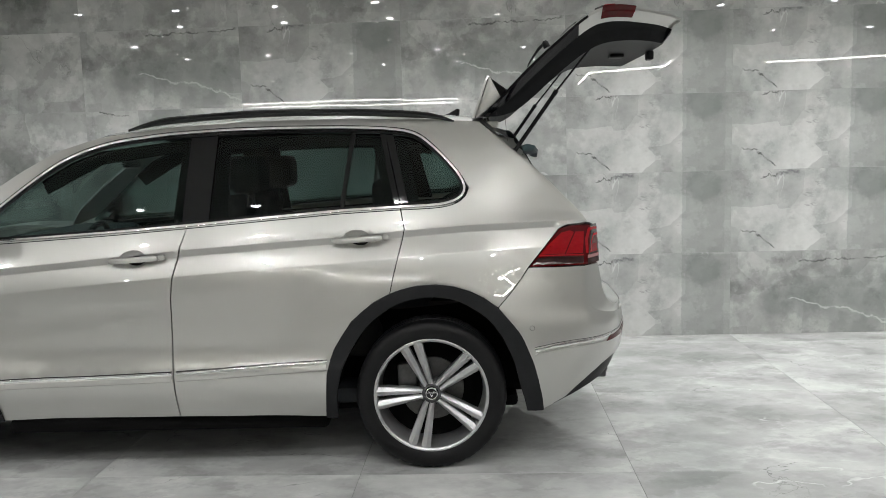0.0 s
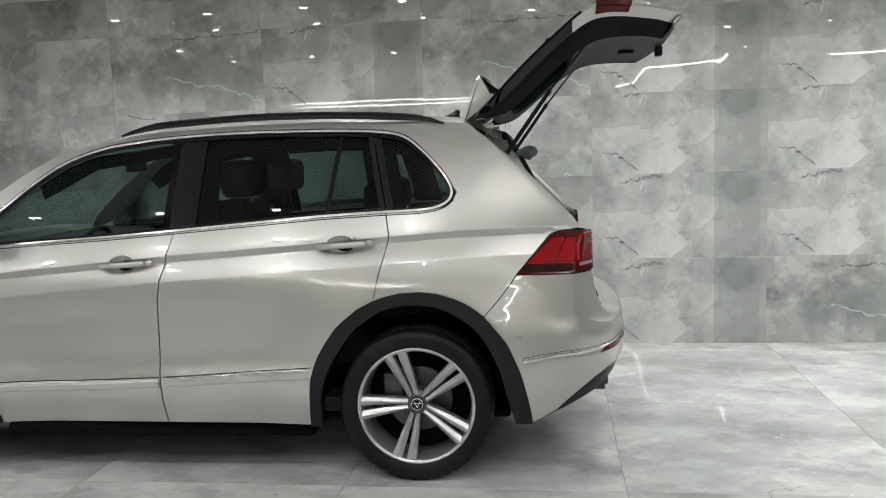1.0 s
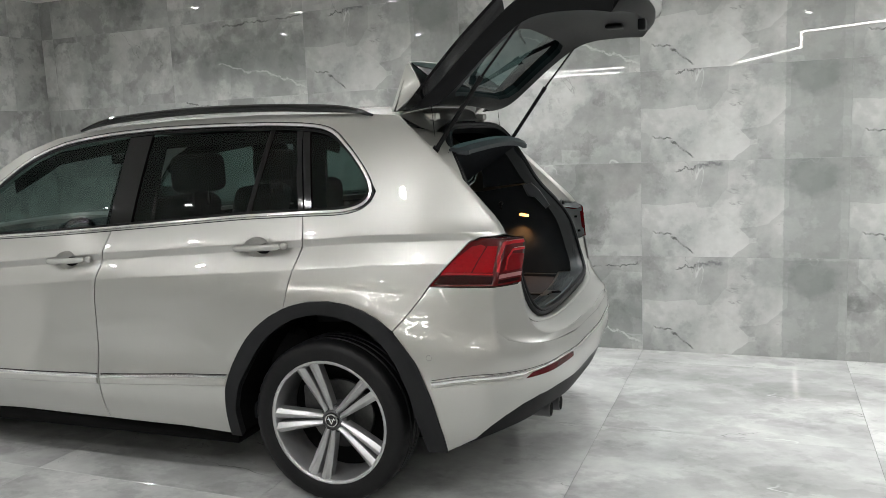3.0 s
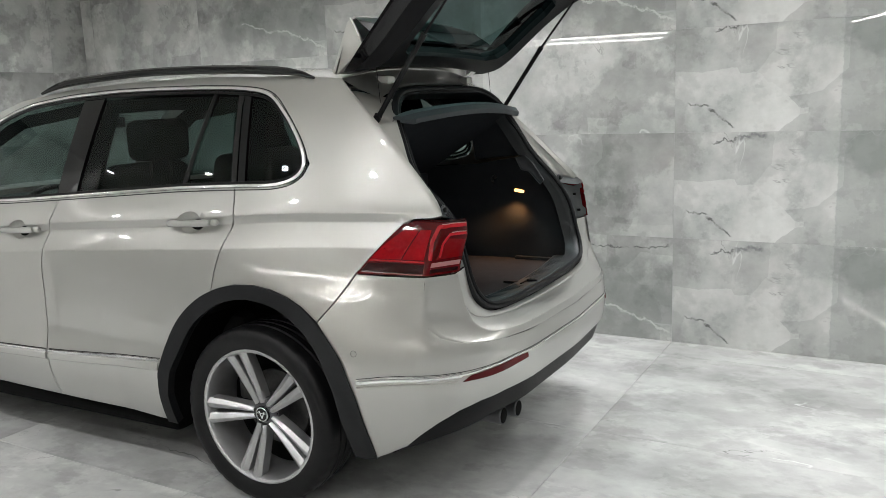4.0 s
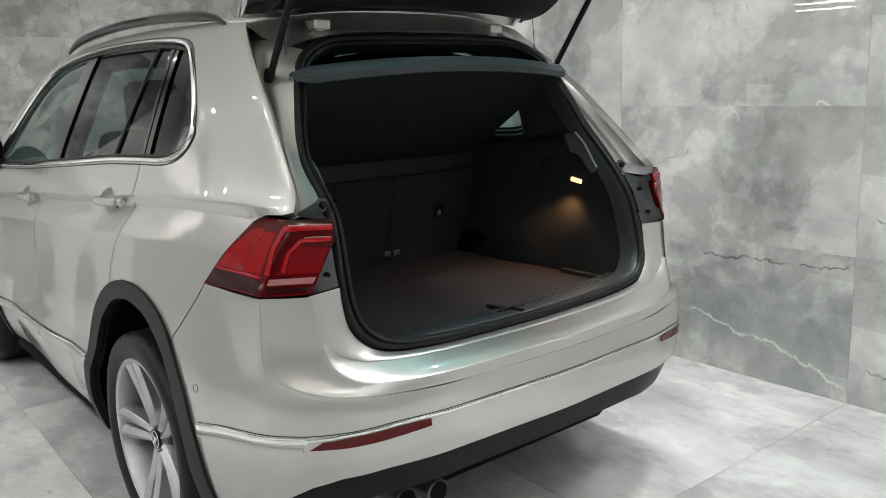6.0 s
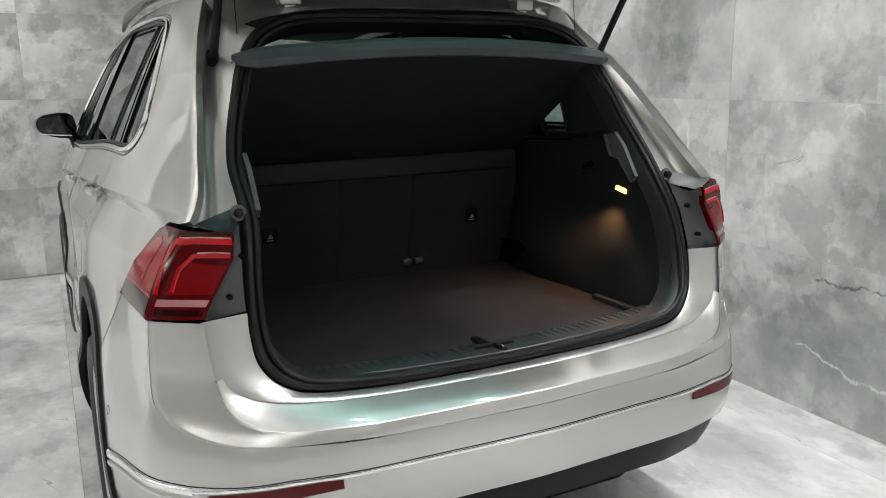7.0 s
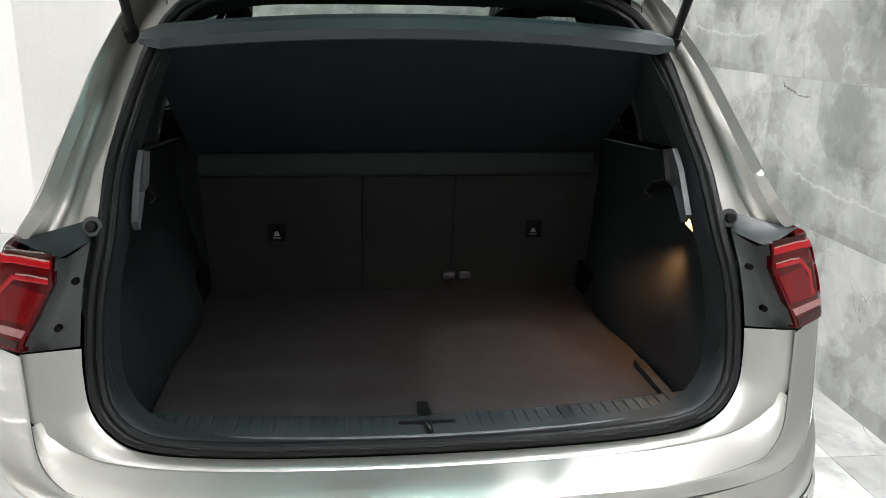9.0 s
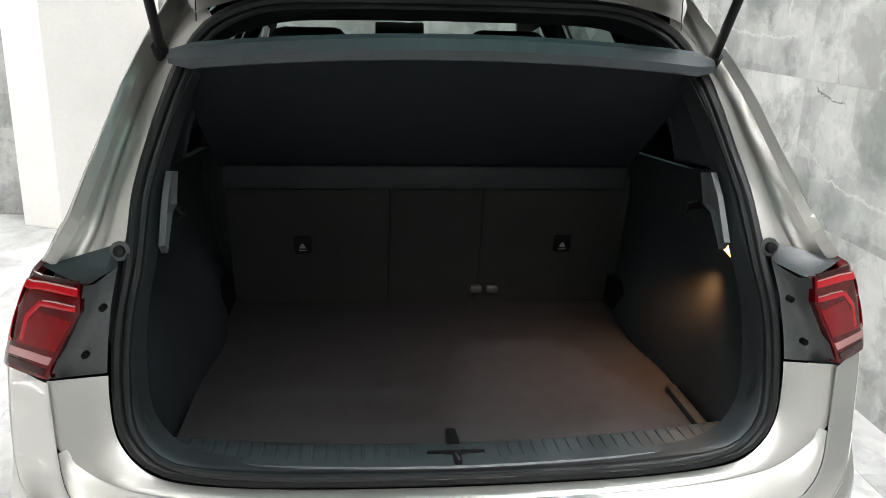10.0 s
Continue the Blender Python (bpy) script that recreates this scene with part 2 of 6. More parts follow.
PAINT = car_paint()
CRACK, PALE = (0.075, 0.078, 0.075), (0.53, 0.54, 0.525)
GREY_LOW, GREY_HIGH = (0.185, 0.201, 0.193), (0.60, 0.605, 0.586)
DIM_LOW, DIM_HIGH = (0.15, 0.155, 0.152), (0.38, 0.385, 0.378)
WALL = marble("wall_marble", GREY_LOW, GREY_HIGH, 0.012, 0.7, torn=0.8)
PLAIN = marble("plain_marble", GREY_LOW, GREY_HIGH, 0.012, 0.3, blocks=False)
# darker copy of the plain marble for unseen walls, to dim reflections
DIM = marble("unseen_wall_marble", DIM_LOW, DIM_HIGH, 0.05, 0.3, blocks=False)
WALL_A = marble("wall_marble_cracked", GREY_LOW, GREY_HIGH, 0.012, 0.9, ((0.075, 0.190, 0.20, 0.140, 0.0065, CRACK), (0.19, 0.125, 0.34, 0.015, 0.0075, CRACK), (0.22, 0.585, 0.36, 0.600, 0.004, CRACK), (0.36, 0.60, 0.52, 0.585, 0.011, (0.16, 0.17, 0.17)), (0.868, 0.02, 0.884, 0.62, 0.003, PALE)), ((1.05, 0.50, 0.20, 0.14, 0.55), (0.78, 0.55, 0.22, 0.14, 0.4)), (1, 1, 1), 3.3, rects=((0.888, 0.0, 1.27, 0.64, 0.36), (1.215, 0.0, 1.27, 0.47, -0.15)), fixed=True, torn=0.55)
WALL_B = marble("wall_marble_veined", GREY_LOW, GREY_HIGH, 0.012, 0.9, ((0.02, 0.345, 0.30, 0.235, 0.005, PALE), (0.30, 0.235, 0.55, 0.20, 0.006, PALE), (0.52, 0.20, 1.24, 0.19, 0.008, PALE), (0.10, 0.60, 0.36, 0.55, 0.004, CRACK)), ((0.62, 0.45, 0.20, 0.22, 0.6), (0.30, 0.12, 0.3, 0.10, 0.3)), (1, 1, 1), 8.1, fixed=True, torn=0.75)
WALL_C = marble("wall_marble_dark", GREY_LOW, GREY_HIGH, 0.012, 0.9, ((0.45, 0.26, 0.80, 0.20, 0.006, PALE), (0.80, 0.20, 1.25, 0.06, 0.007, PALE), (0.52, 0.575, 0.78, 0.600, 0.006, CRACK), (0.78, 0.59, 1.24, 0.595, 0.004, CRACK)), ((0.95, 0.25, 0.50, 0.36, 0.45),), (1, 1, 1), 5.7, fixed=True, torn=0.75)
GROUND = marble("floor_marble", (0.22, 0.225, 0.222), (0.60, 0.604, 0.592), 0.035, 1.0, (), (), (0.75, 1.0, 1.05), 1.4, 0.1, False, 0.7, torn=0.55)
FLOOR_GROUT = speckle(material("floor_grout", (0.20, 0.20, 0.195), 0.8), 60, 0.15)
GROUT = speckle(material("grout", (0.36, 0.365, 0.355), 0.8), 60, 0.15)
PLASTER = speckle(material("white_plaster", (0.80, 0.79, 0.76), 0.6), 40, 0.03, 0.1)
CLADDING = speckle(material("grey_cladding", (0.011, 0.0115, 0.0125), 0.5, 0.0, 0.0, 0.2), 300, 0.2, 0.25)
BLACK = speckle(material("black_plastic", (0.007, 0.007, 0.0075), 0.45, 0.0, 0.0, 0.15), 200, 0.2, 0.15)
GLOSSY_BLACK = material("gloss_black", (0.005, 0.005, 0.006), 0.07, 0.0, 0.0, 0.4)
RUBBER = speckle(material("rubber", (0.0055, 0.0055, 0.006), 0.45, 0.0, 0.0, 0.22), 120, 0.25, 0.2)
SEAL = speckle(material("seal_rubber", (0.007, 0.0078, 0.0085), 0.5, 0.0, 0.0, 0.25), 150, 0.2)
CHROME = material("chrome", (0.88, 0.88, 0.88), 0.14, 1.0)
ALLOY = speckle(material("machined_alloy", (0.50, 0.50, 0.505), 0.34, 0.85), 30, 0.08, 0.0, rough=0.05)
ALLOY_DARK = material("painted_alloy", (0.10, 0.10, 0.105), 0.35, 0.6)
STEEL = speckle(material("brake_steel", (0.09, 0.09, 0.088), 0.45, 0.8), 80, 0.2)
CARPET = speckle(material("boot_carpet", (0.036, 0.0325, 0.0335), 0.95, 0.0, 0.0, 0.1), 300, 0.16, 0.25)
TRIM = speckle(material("boot_trim", (0.0185, 0.0215, 0.0245), 0.6, 0.0, 0.0, 0.25), 160, 0.12, 0.1)
LINER = speckle(material("gate_lining", (0.0062, 0.0065, 0.0072), 0.5, 0.0, 0.0, 0.16), 260, 0.15, 0.25)
SILL_TRIM = speckle(material("sill_trim", (0.030, 0.037, 0.040), 0.45), 200, 0.15, 0.2)
CLOTH = speckle(material("seat_cloth", (0.021, 0.021, 0.0204), 0.95, 0.0, 0.0, 0.15), 160, 0.14, 0.1)
SHELF = speckle(material("shelf_felt", (0.014, 0.017, 0.0205), 0.95, 0.0, 0.0, 0.15), 200, 0.14, 0.12)
SHELF_LIP = speckle(material("shelf_lip", (0.028, 0.036, 0.041), 0.6), 300, 0.2, 0.2)
WINDOW = glass("tinted_glass", (0.27, 0.36, 0.34))
REAR_GLASS = glass("rear_glass", (0.12, 0.215, 0.21))
SCREEN = glass("clear_glass", (0.6, 0.68, 0.66))
RED_DEEP = speckle(material("deep_red_lens", (0.27, 0.0015, 0.005), 0.05, 0.0, 0.0, 0.3), 90, 0.12)
RED = speckle(material("red_lens", (0.065, 0.0008, 0.0018), 0.04, 0.0, 0.0, 0.3), 90, 0.12)
RED_INNER = material("inner_red_lens", (0.14, 0.001, 0.003), 0.05, 0.0, 0.0, 0.3)
RED_DARK = material("dark_red_lens", (0.020, 0.0008, 0.0012), 0.07, 0.0, 0.0, 0.35)
RED_BRIGHT = material("bright_red_lens", (0.33, 0.003, 0.008), 0.08, 0.0, 0.0, 0.4)
PINK = material("reversing_lens", (0.34, 0.15, 0.15), 0.12, 0.0, 0.8)
# near-black for hidden parts and hollows; the shade there is in the colour
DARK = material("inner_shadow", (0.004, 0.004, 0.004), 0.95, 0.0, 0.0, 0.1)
# mirror glass whose darkened colour stands in for a dark reflection
DIMMED_MIRROR = material("mirror_dark_reflection", (0.12, 0.125, 0.13), 0.04, 1.0)
LED = emitter("led_strip", (1.0, 0.98, 0.92), 64.0)
SPOT = emitter("downlight_lens", (0.99, 0.995, 1.0), 100.0)
WARM = emitter("warm_lens", (1.0, 0.45, 0.12), 3.6)
WHITE = speckle(material("white_mark", (0.28, 0.28, 0.28), 0.5), 100, 0.05)
PALE_TRIM = speckle(material("pale_trim", (0.075, 0.078, 0.083), 0.5), 200, 0.1, 0.15)
RIM_TRIM = speckle(material("opening_rim", (0.017, 0.020, 0.022), 0.45), 200, 0.15, 0.2)
BRACKET = speckle(material("lamp_bracket", (0.058, 0.063, 0.065), 0.5), 200, 0.15, 0.15)

# ---- mesh helpers ----


def mesh_part(name, verts, faces, mat, parent=None, label="", smooth=True, normals=None):
    me = bpy.data.meshes.new(name)
    me.from_pydata([tuple(v) for v in verts], [], faces)
    me.polygons.foreach_set("use_smooth", [smooth] * len(me.polygons))
    me.materials.append(mat)
    if normals is not None:
        me.normals_split_custom_set_from_vertices([tuple(n) for n in normals])
    ob = new(name, me)
    if parent is not None:
        ob.parent = parent
    if label:
        ob["label"] = label
    return ob


def part(name, bm, mat, parent=None, label="", smooth=True):
    me = bpy.data.meshes.new(name)
    bmesh.ops.recalc_face_normals(bm, faces=bm.faces)
    bm.to_mesh(me)
    bm.free()
    me.polygons.foreach_set("use_smooth", [smooth] * len(me.polygons))
    if smooth:
        me.set_sharp_from_angle(angle=radians(35))
    me.materials.append(mat)
    ob = new(name, me)
    if parent is not None:
        ob.parent = parent
    if label:
        ob["label"] = label
    return ob


def box_bm(x0, x1, y0, y1, z0, z1, bevel=0.0, segments=2):
    bm = bmesh.new()
    bmesh.ops.create_cube(bm, size=1, matrix=Matrix.LocRotScale(((x0 + x1) / 2, (y0 + y1) / 2, (z0 + z1) / 2), None, (x1 - x0, y1 - y0, z1 - z0)))
    if bevel:
        bmesh.ops.bevel(bm, geom=bm.edges[:], offset=bevel, segments=segments, profile=0.5, affect="EDGES")
    return bm


def spline(points, n):
    """n points, evenly spread, on a smooth curve through the given ones."""
    p = np.array(points, float)
    p = np.vstack([2 * p[0] - p[1], p, 2 * p[-1] - p[-2]])
    out = []
    for i in range(1, len(p) - 2):
        a, b, c, d = p[i - 1 : i + 3]
        for t in np.linspace(0, 1, 12, endpoint=False):
            out.append(0.5 * (2 * b + (c - a) * t + (2 * a - 5 * b + 4 * c - d) * t**2 + (3 * b - a - 3 * c + d) * t**3))
    out.append(p[-2])
    return even(out, n)


def even(points, n):
    p = np.array(points, float)
    run = np.r_[0, np.cumsum(np.linalg.norm(np.diff(p, axis=0), axis=1))]
    s = np.linspace(0, run[-1], n)
    return np.stack([np.interp(s, run, p[:, k]) for k in range(p.shape[1])], 1)


def grid_faces(rows, cols, close=False):
    out = []
    for i in range(rows - 1):
        for j in range(cols if close else cols - 1):
            k = (j + 1) % cols
            out.append((i * cols + j, i * cols + k, (i + 1) * cols + k, (i + 1) * cols + j))
    return out


def tube(name, points, radius, mat, parent=None, label="", sides=10, flat=1.0, up=(0, 0, 1)):
    """A closed bar of round or oval section along points; radius: one for all, or one a point."""
    p = [Vector(q) for q in points]
    rad = radius if isinstance(radius, (list, tuple)) else [radius] * len(p)
    verts = []
    for i, q in enumerate(p):
        way = (p[min(i + 1, len(p) - 1)] - p[max(i - 1, 0)]).normalized()
        side = way.cross(Vector(up))
        side = side.normalized() if side.length > 1e-4 else Vector((1, 0, 0))
        top = side.cross(way).normalized()
        for k in range(sides):
            a = 2 * math.pi * k / sides
            verts.append(q + side * math.cos(a) * rad[i] + top * math.sin(a) * rad[i] * flat)
    faces = grid_faces(len(p), sides, True)
    faces += [tuple(range(sides))[::-1], tuple(range((len(p) - 1) * sides, len(p) * sides))]
    bm = bmesh.new()
    vs = [bm.verts.new(v) for v in verts]
    for f in faces:
        bm.faces.new([vs[i] for i in f])
    return part(name, bm, mat, parent, label)


def lathe(name, profile, mat, parent=None, label="", steps=48, closed=True):
    """Turn a profile of (radius, y) round the y axis."""
    verts = []
    for r, y in profile:
        for k in range(steps):
            a = 2 * math.pi * k / steps
            verts.append((r * math.cos(a), y, r * math.sin(a)))
    bm = bmesh.new()
    vs = [bm.verts.new(v) for v in verts]
    for f in grid_faces(len(profile), steps, True):
        bm.faces.new([vs[i] for i in f])
    if closed:
        bm.faces.new(vs[:steps])
        bm.faces.new(vs[-steps:])
    return part(name, bm, mat, parent, label)


def prism(outline, depth_vec, bevel=0.0):
    """A solid from a flat outline of 3D points, pushed along depth_vec."""
    bm = bmesh.new()
    low = [bm.verts.new(v) for v in outline]
    high = [bm.verts.new(Vector(v) + Vector(depth_vec)) for v in outline]
    bm.faces.new(low)
    bm.faces.new(high[::-1])
    for i in range(len(low)):
        j = (i + 1) % len(low)
        bm.faces.new((low[i], high[i], high[j], low[j]))
    bmesh.ops.recalc_face_normals(bm, faces=bm.faces)
    if bevel:
        bmesh.ops.bevel(bm, geom=bm.edges[:], offset=bevel, segments=2, profile=0.5, affect="EDGES")
    return bm


def in_polygon(x, y, poly):
    inside = False
    j = len(poly) - 1
    for i in range(len(poly)):
        (xi, yi), (xj, yj) = poly[i], poly[j]
        if (yi > y) != (yj > y) and x < (xj - xi) * (y - yi) / (yj - yi) + xi:
            inside = not inside
        j = i
    return inside


def inset(poly, d):
    """The outline moved inwards by d."""
    p = [Vector(q) for q in poly]
    turn = sum(a.x * b.y - b.x * a.y for a, b in zip(p, p[1:] + p[:1]))
    s = 1 if turn > 0 else -1
    out = []
    for i in range(len(p)):
        a, b, c = p[i - 1], p[i], p[(i + 1) % len(p)]
        e, g = (b - a), (c - b)
        if e.length < 1e-6 or g.length < 1e-6:
            out.append(b)
            continue
        m = Vector((-e.y, e.x)).normalized() + Vector((-g.y, g.x)).normalized()
        m = m.normalized() if m.length > 1e-3 else Vector((0, 0))
        out.append(b + m * d * s)
    return [(q.x, q.y) for q in out]


def refine(poly, step):
    out = []
    for a, b in zip(poly, poly[1:] + poly[:1]):
        n = max(1, round(math.dist(a, b) / step))
        out += [(a[0] + (b[0] - a[0]) * k / n, a[1] + (b[1] - a[1]) * k / n) for k in range(n)]
    return out


from mathutils.geometry import delaunay_2d_cdt


def skin(name, poly, surface, mat, parent, label="", holes=(), step=0.045, gap=0.0, fold=0.016, off=0.0, mirror=False, lines=()):
    """A panel of a curved surface inside an outline in its own two coordinates, with rims folded inwards. Returns the object."""
    loops = [refine(inset(poly, gap) if gap else list(poly), step * 0.7)] + [refine(list(h), step * 0.6) for h in holes]
    pts, edges = [], []
    for loop in loops:
        k = len(pts)
        pts += loop
        edges += [(k + i, k + (i + 1) % len(loop)) for i in range(len(loop))]
    count = len(pts)
    rim = np.array(pts)

    def fits(a, b, room):
        return in_polygon(a, b, loops[0]) and not any(in_polygon(a, b, h) for h in loops[1:]) and np.min(np.hypot(rim[:, 0] - a, rim[:, 1] - b)) > room

    for line in lines:
        q = [(n, w) for n, w in enumerate(line) if fits(w[0], w[1], 0.008)]
        k = len(pts)
        pts += [w for _, w in q]
        edges += [(k + i, k + i + 1) for i in range(len(q) - 1) if q[i + 1][0] == q[i][0] + 1]
    placed = np.array(pts)
    lo, hi = rim.min(0), rim.max(0)
    for i, a in enumerate(np.arange(lo[0] + step / 2, hi[0], step)):
        for b in np.arange(lo[1] + step / 2 * (1 + i % 2), hi[1], step):
            if fits(a, b, step * 0.45) and np.min(np.hypot(placed[:, 0] - a, placed[:, 1] - b)) > step * 0.45:
                pts.append((a, b))
    got, _, tris, _, _, _ = delaunay_2d_cdt([Vector(p) for p in pts], edges, [], 0, 1e-6)
    faces = []
    for f in tris:
        cx, cy = sum(got[i].x for i in f) / len(f), sum(got[i].y for i in f) / len(f)
        if in_polygon(cx, cy, loops[0]) and not any(in_polygon(cx, cy, h) for h in loops[1:]):
            faces.append(tuple(f))
    h = 0.004
    verts, normals = [], []
    for q in got:
        c = Vector(surface(q.x, q.y))
        n = (Vector(surface(q.x + h, q.y)) - Vector(surface(q.x - h, q.y))).cross(Vector(surface(q.x, q.y + h)) - Vector(surface(q.x, q.y - h)))
        n = n.normalized() if n.length > 1e-12 else Vector((0, -1, 0))
        verts.append(c + n * off)
        normals.append(n)
    flip = []
    for f in faces:
        a, b, c = (verts[i] for i in f[:3])
        flip.append(f if (b - a).cross(c - a).dot(normals[f[0]]) > 0 else f[::-1])
    faces = flip
    if fold:
        used = {}
        for f in faces:
            for i in range(len(f)):
                e = (f[i], f[(i + 1) % len(f)])
                used[e] = True
        border = [e for e in used if (e[1], e[0]) not in used]
        for a, b in border:
            k = len(verts)
            va, vb, na, nb = verts[a], verts[b], normals[a], normals[b]
            out = (vb - va).cross(na)
            out = out.normalized() if out.length > 1e-9 else na
            verts += [va, vb, vb - nb * fold, va - na * fold]
            normals += [out] * 4
            faces.append((k + 1, k, k + 3, k + 2))
    if mirror:
        verts = [Vector((v.x, -v.y, v.z)) for v in verts]
        normals = [Vector((n.x, -n.y, n.z)) for n in normals]
        faces = [f[::-1] for f in faces]
    return mesh_part(name, verts, faces, mat, parent, label, True, normals)


def ribbon(name, line, surface, width, height, mat, parent, label="", mirror=False, close=False, n=60, off=0.0):
    """A raised strip of rounded section along a line on a surface; width may be a list of two, at its ends."""
    q = even(list(line) + ([line[0]] if close else []), n)
    w0, w1 = width if isinstance(width, (list, tuple)) else (width, width)
    section = [(-0.5, -0.6), (-0.5, 0.35), (-0.36, 0.85), (0.0, 1.0), (0.36, 0.85), (0.5, 0.35), (0.5, -0.6)]
    verts = []
    h = 0.004
    for i, (a, b) in enumerate(q):
        c = Vector(surface(a, b))
        nrm = (Vector(surface(a + h, b)) - Vector(surface(a - h, b))).cross(Vector(surface(a, b + h)) - Vector(surface(a, b - h))).normalized()
        if close:
            i0, i1 = (i - 1) % (n - 1), (i + 1) % (n - 1)
        else:
            i0, i1 = max(i - 1, 0), min(i + 1, n - 1)
        way = (Vector(surface(*q[i1])) - Vector(surface(*q[i0]))).normalized()
        side = way.cross(nrm).normalized()
        w = w0 + (w1 - w0) * i / (n - 1)
        for s, t in section:
            v = c + side * s * w + nrm * (t * height + off)
            verts.append((v.x, -v.y, v.z) if mirror else v)
    bm = bmesh.new()
    vs = [bm.verts.new(v) for v in verts]
    for f in grid_faces(n, len(section)):
        bm.faces.new([vs[i] for i in f])
    if not close:
        bm.faces.new(vs[: len(section)])
        bm.faces.new(vs[-len(section) :])
    else:
        bmesh.ops.remove_doubles(bm, verts=bm.verts, dist=1e-5)
    return part(name, bm, mat, parent, label)


def thing(name, label, category, x=0, y=0, z=0):
    ob = new(name)
    ob.matrix_world = pose(x, y, z)
    return tagged(ob, label, category)

# ---- the car's outer surface ----
WIDTHS = [(0.10, 0.74), (0.20, 0.800), (0.28, 0.835), (0.36, 0.860), (0.44, 0.868), (0.56, 0.862), (0.70, 0.860), (0.85, 0.858), (0.95, 0.846), (1.02, 0.822), (1.10, 0.790), (1.18, 0.762), (1.248, 0.735), (1.36, 0.683), (1.46, 0.634), (1.558, 0.583), (1.62, 0.545), (1.70, 0.490)]
WIDTH_Z = np.linspace(0.10, 1.70, 161)
WIDTH_Y = np.interp(WIDTH_Z, [a for a, _ in WIDTHS], [b for _, b in WIDTHS])
for _ in range(14):
    WIDTH_Y[1:-1] = (WIDTH_Y[:-2] + 2 * WIDTH_Y[1:-1] + WIDTH_Y[2:]) / 4
CREASE = [(-3.2, 0.90), (-2.0, 0.974), (-1.125, 1.043), (-0.41, 1.084), (-0.121, 1.104), (0.191, 1.122), (0.50, 1.130), (0.9, 1.13)]
FRONT_AXLE = -2.56
WRAP, NOSE = 1.55, -2.35
# plan of the tail at several heights: five places from the flank to the middle, and how softly they are joined
KNOTS = [0.0, 0.45, 0.74, 0.88, 1.12, WRAP]
TAIL_LOW = {
    0.10: ((0.45, 0.780), (0.60, 0.73), (0.74, 0.58), (0.80, 0.38), (0.82, 0.11)),
    0.25: ((0.45, 0.850), (0.62, 0.80), (0.80, 0.62), (0.88, 0.40), (0.90, 0.11)),
    0.40: ((0.46, 0.873), (0.71, 0.83), (0.865, 0.67), (0.945, 0.42), (0.965, 0.08)),
    0.50: ((0.468, 0.878), (0.745, 0.842), (0.90, 0.688), (0.972, 0.45), (0.995, 0.06)),
    0.57: ((0.468, 0.879), (0.75, 0.842), (0.905, 0.688), (0.978, 0.45), (1.002, 0.06)),
    0.66: ((0.468, 0.872), (0.75, 0.833), (0.90, 0.683), (0.968, 0.45), (0.992, 0.06)),
    0.72: ((0.468, 0.865), (0.739, 0.817), (0.865, 0.688), (0.950, 0.45), (0.975, 0.05)),
    0.76: ((0.469, 0.857), (0.731, 0.814), (0.836, 0.697), (0.905, 0.45), (0.925, 0.03)),
    0.82: ((0.470, 0.847), (0.731, 0.812), (0.822, 0.702), (0.89, 0.45), (0.91, 0.02)),
}
TAIL_HIGH = {
    0.93: ((0.477, 0.826), (0.728, 0.804), (0.806, 0.705), (0.84, 0.45), (0.86, 0.0)),
    1.10: ((0.455, 0.776), (0.768, 0.732), (0.806, 0.632), (0.82, 0.4), (0.83, 0.0)),
    1.14: ((0.450, 0.757), (0.748, 0.694), (0.79, 0.615), (0.81, 0.4), (0.82, 0.0)),
    1.25: ((0.400, 0.705), (0.640, 0.669), (0.72, 0.60), (0.75, 0.3), (0.75, 0.0)),
    1.40: ((0.300, 0.650), (0.500, 0.630), (0.56, 0.55), (0.58, 0.3), (0.58, 0.0)),
    1.51: ((0.200, 0.604), (0.371, 0.594), (0.43, 0.50), (0.45, 0.3), (0.45, 0.0)),
    1.61: ((0.150, 0.550), (0.255, 0.547), (0.32, 0.45), (0.34, 0.3), (0.34, 0.0)),
    1.70: ((0.120, 0.490), (0.20, 0.480), (0.26, 0.40), (0.28, 0.3), (0.28, 0.0)),
}
TAIL = {**TAIL_LOW, **TAIL_HIGH}
TAIL_U = np.linspace(-0.2, WRAP, 281)


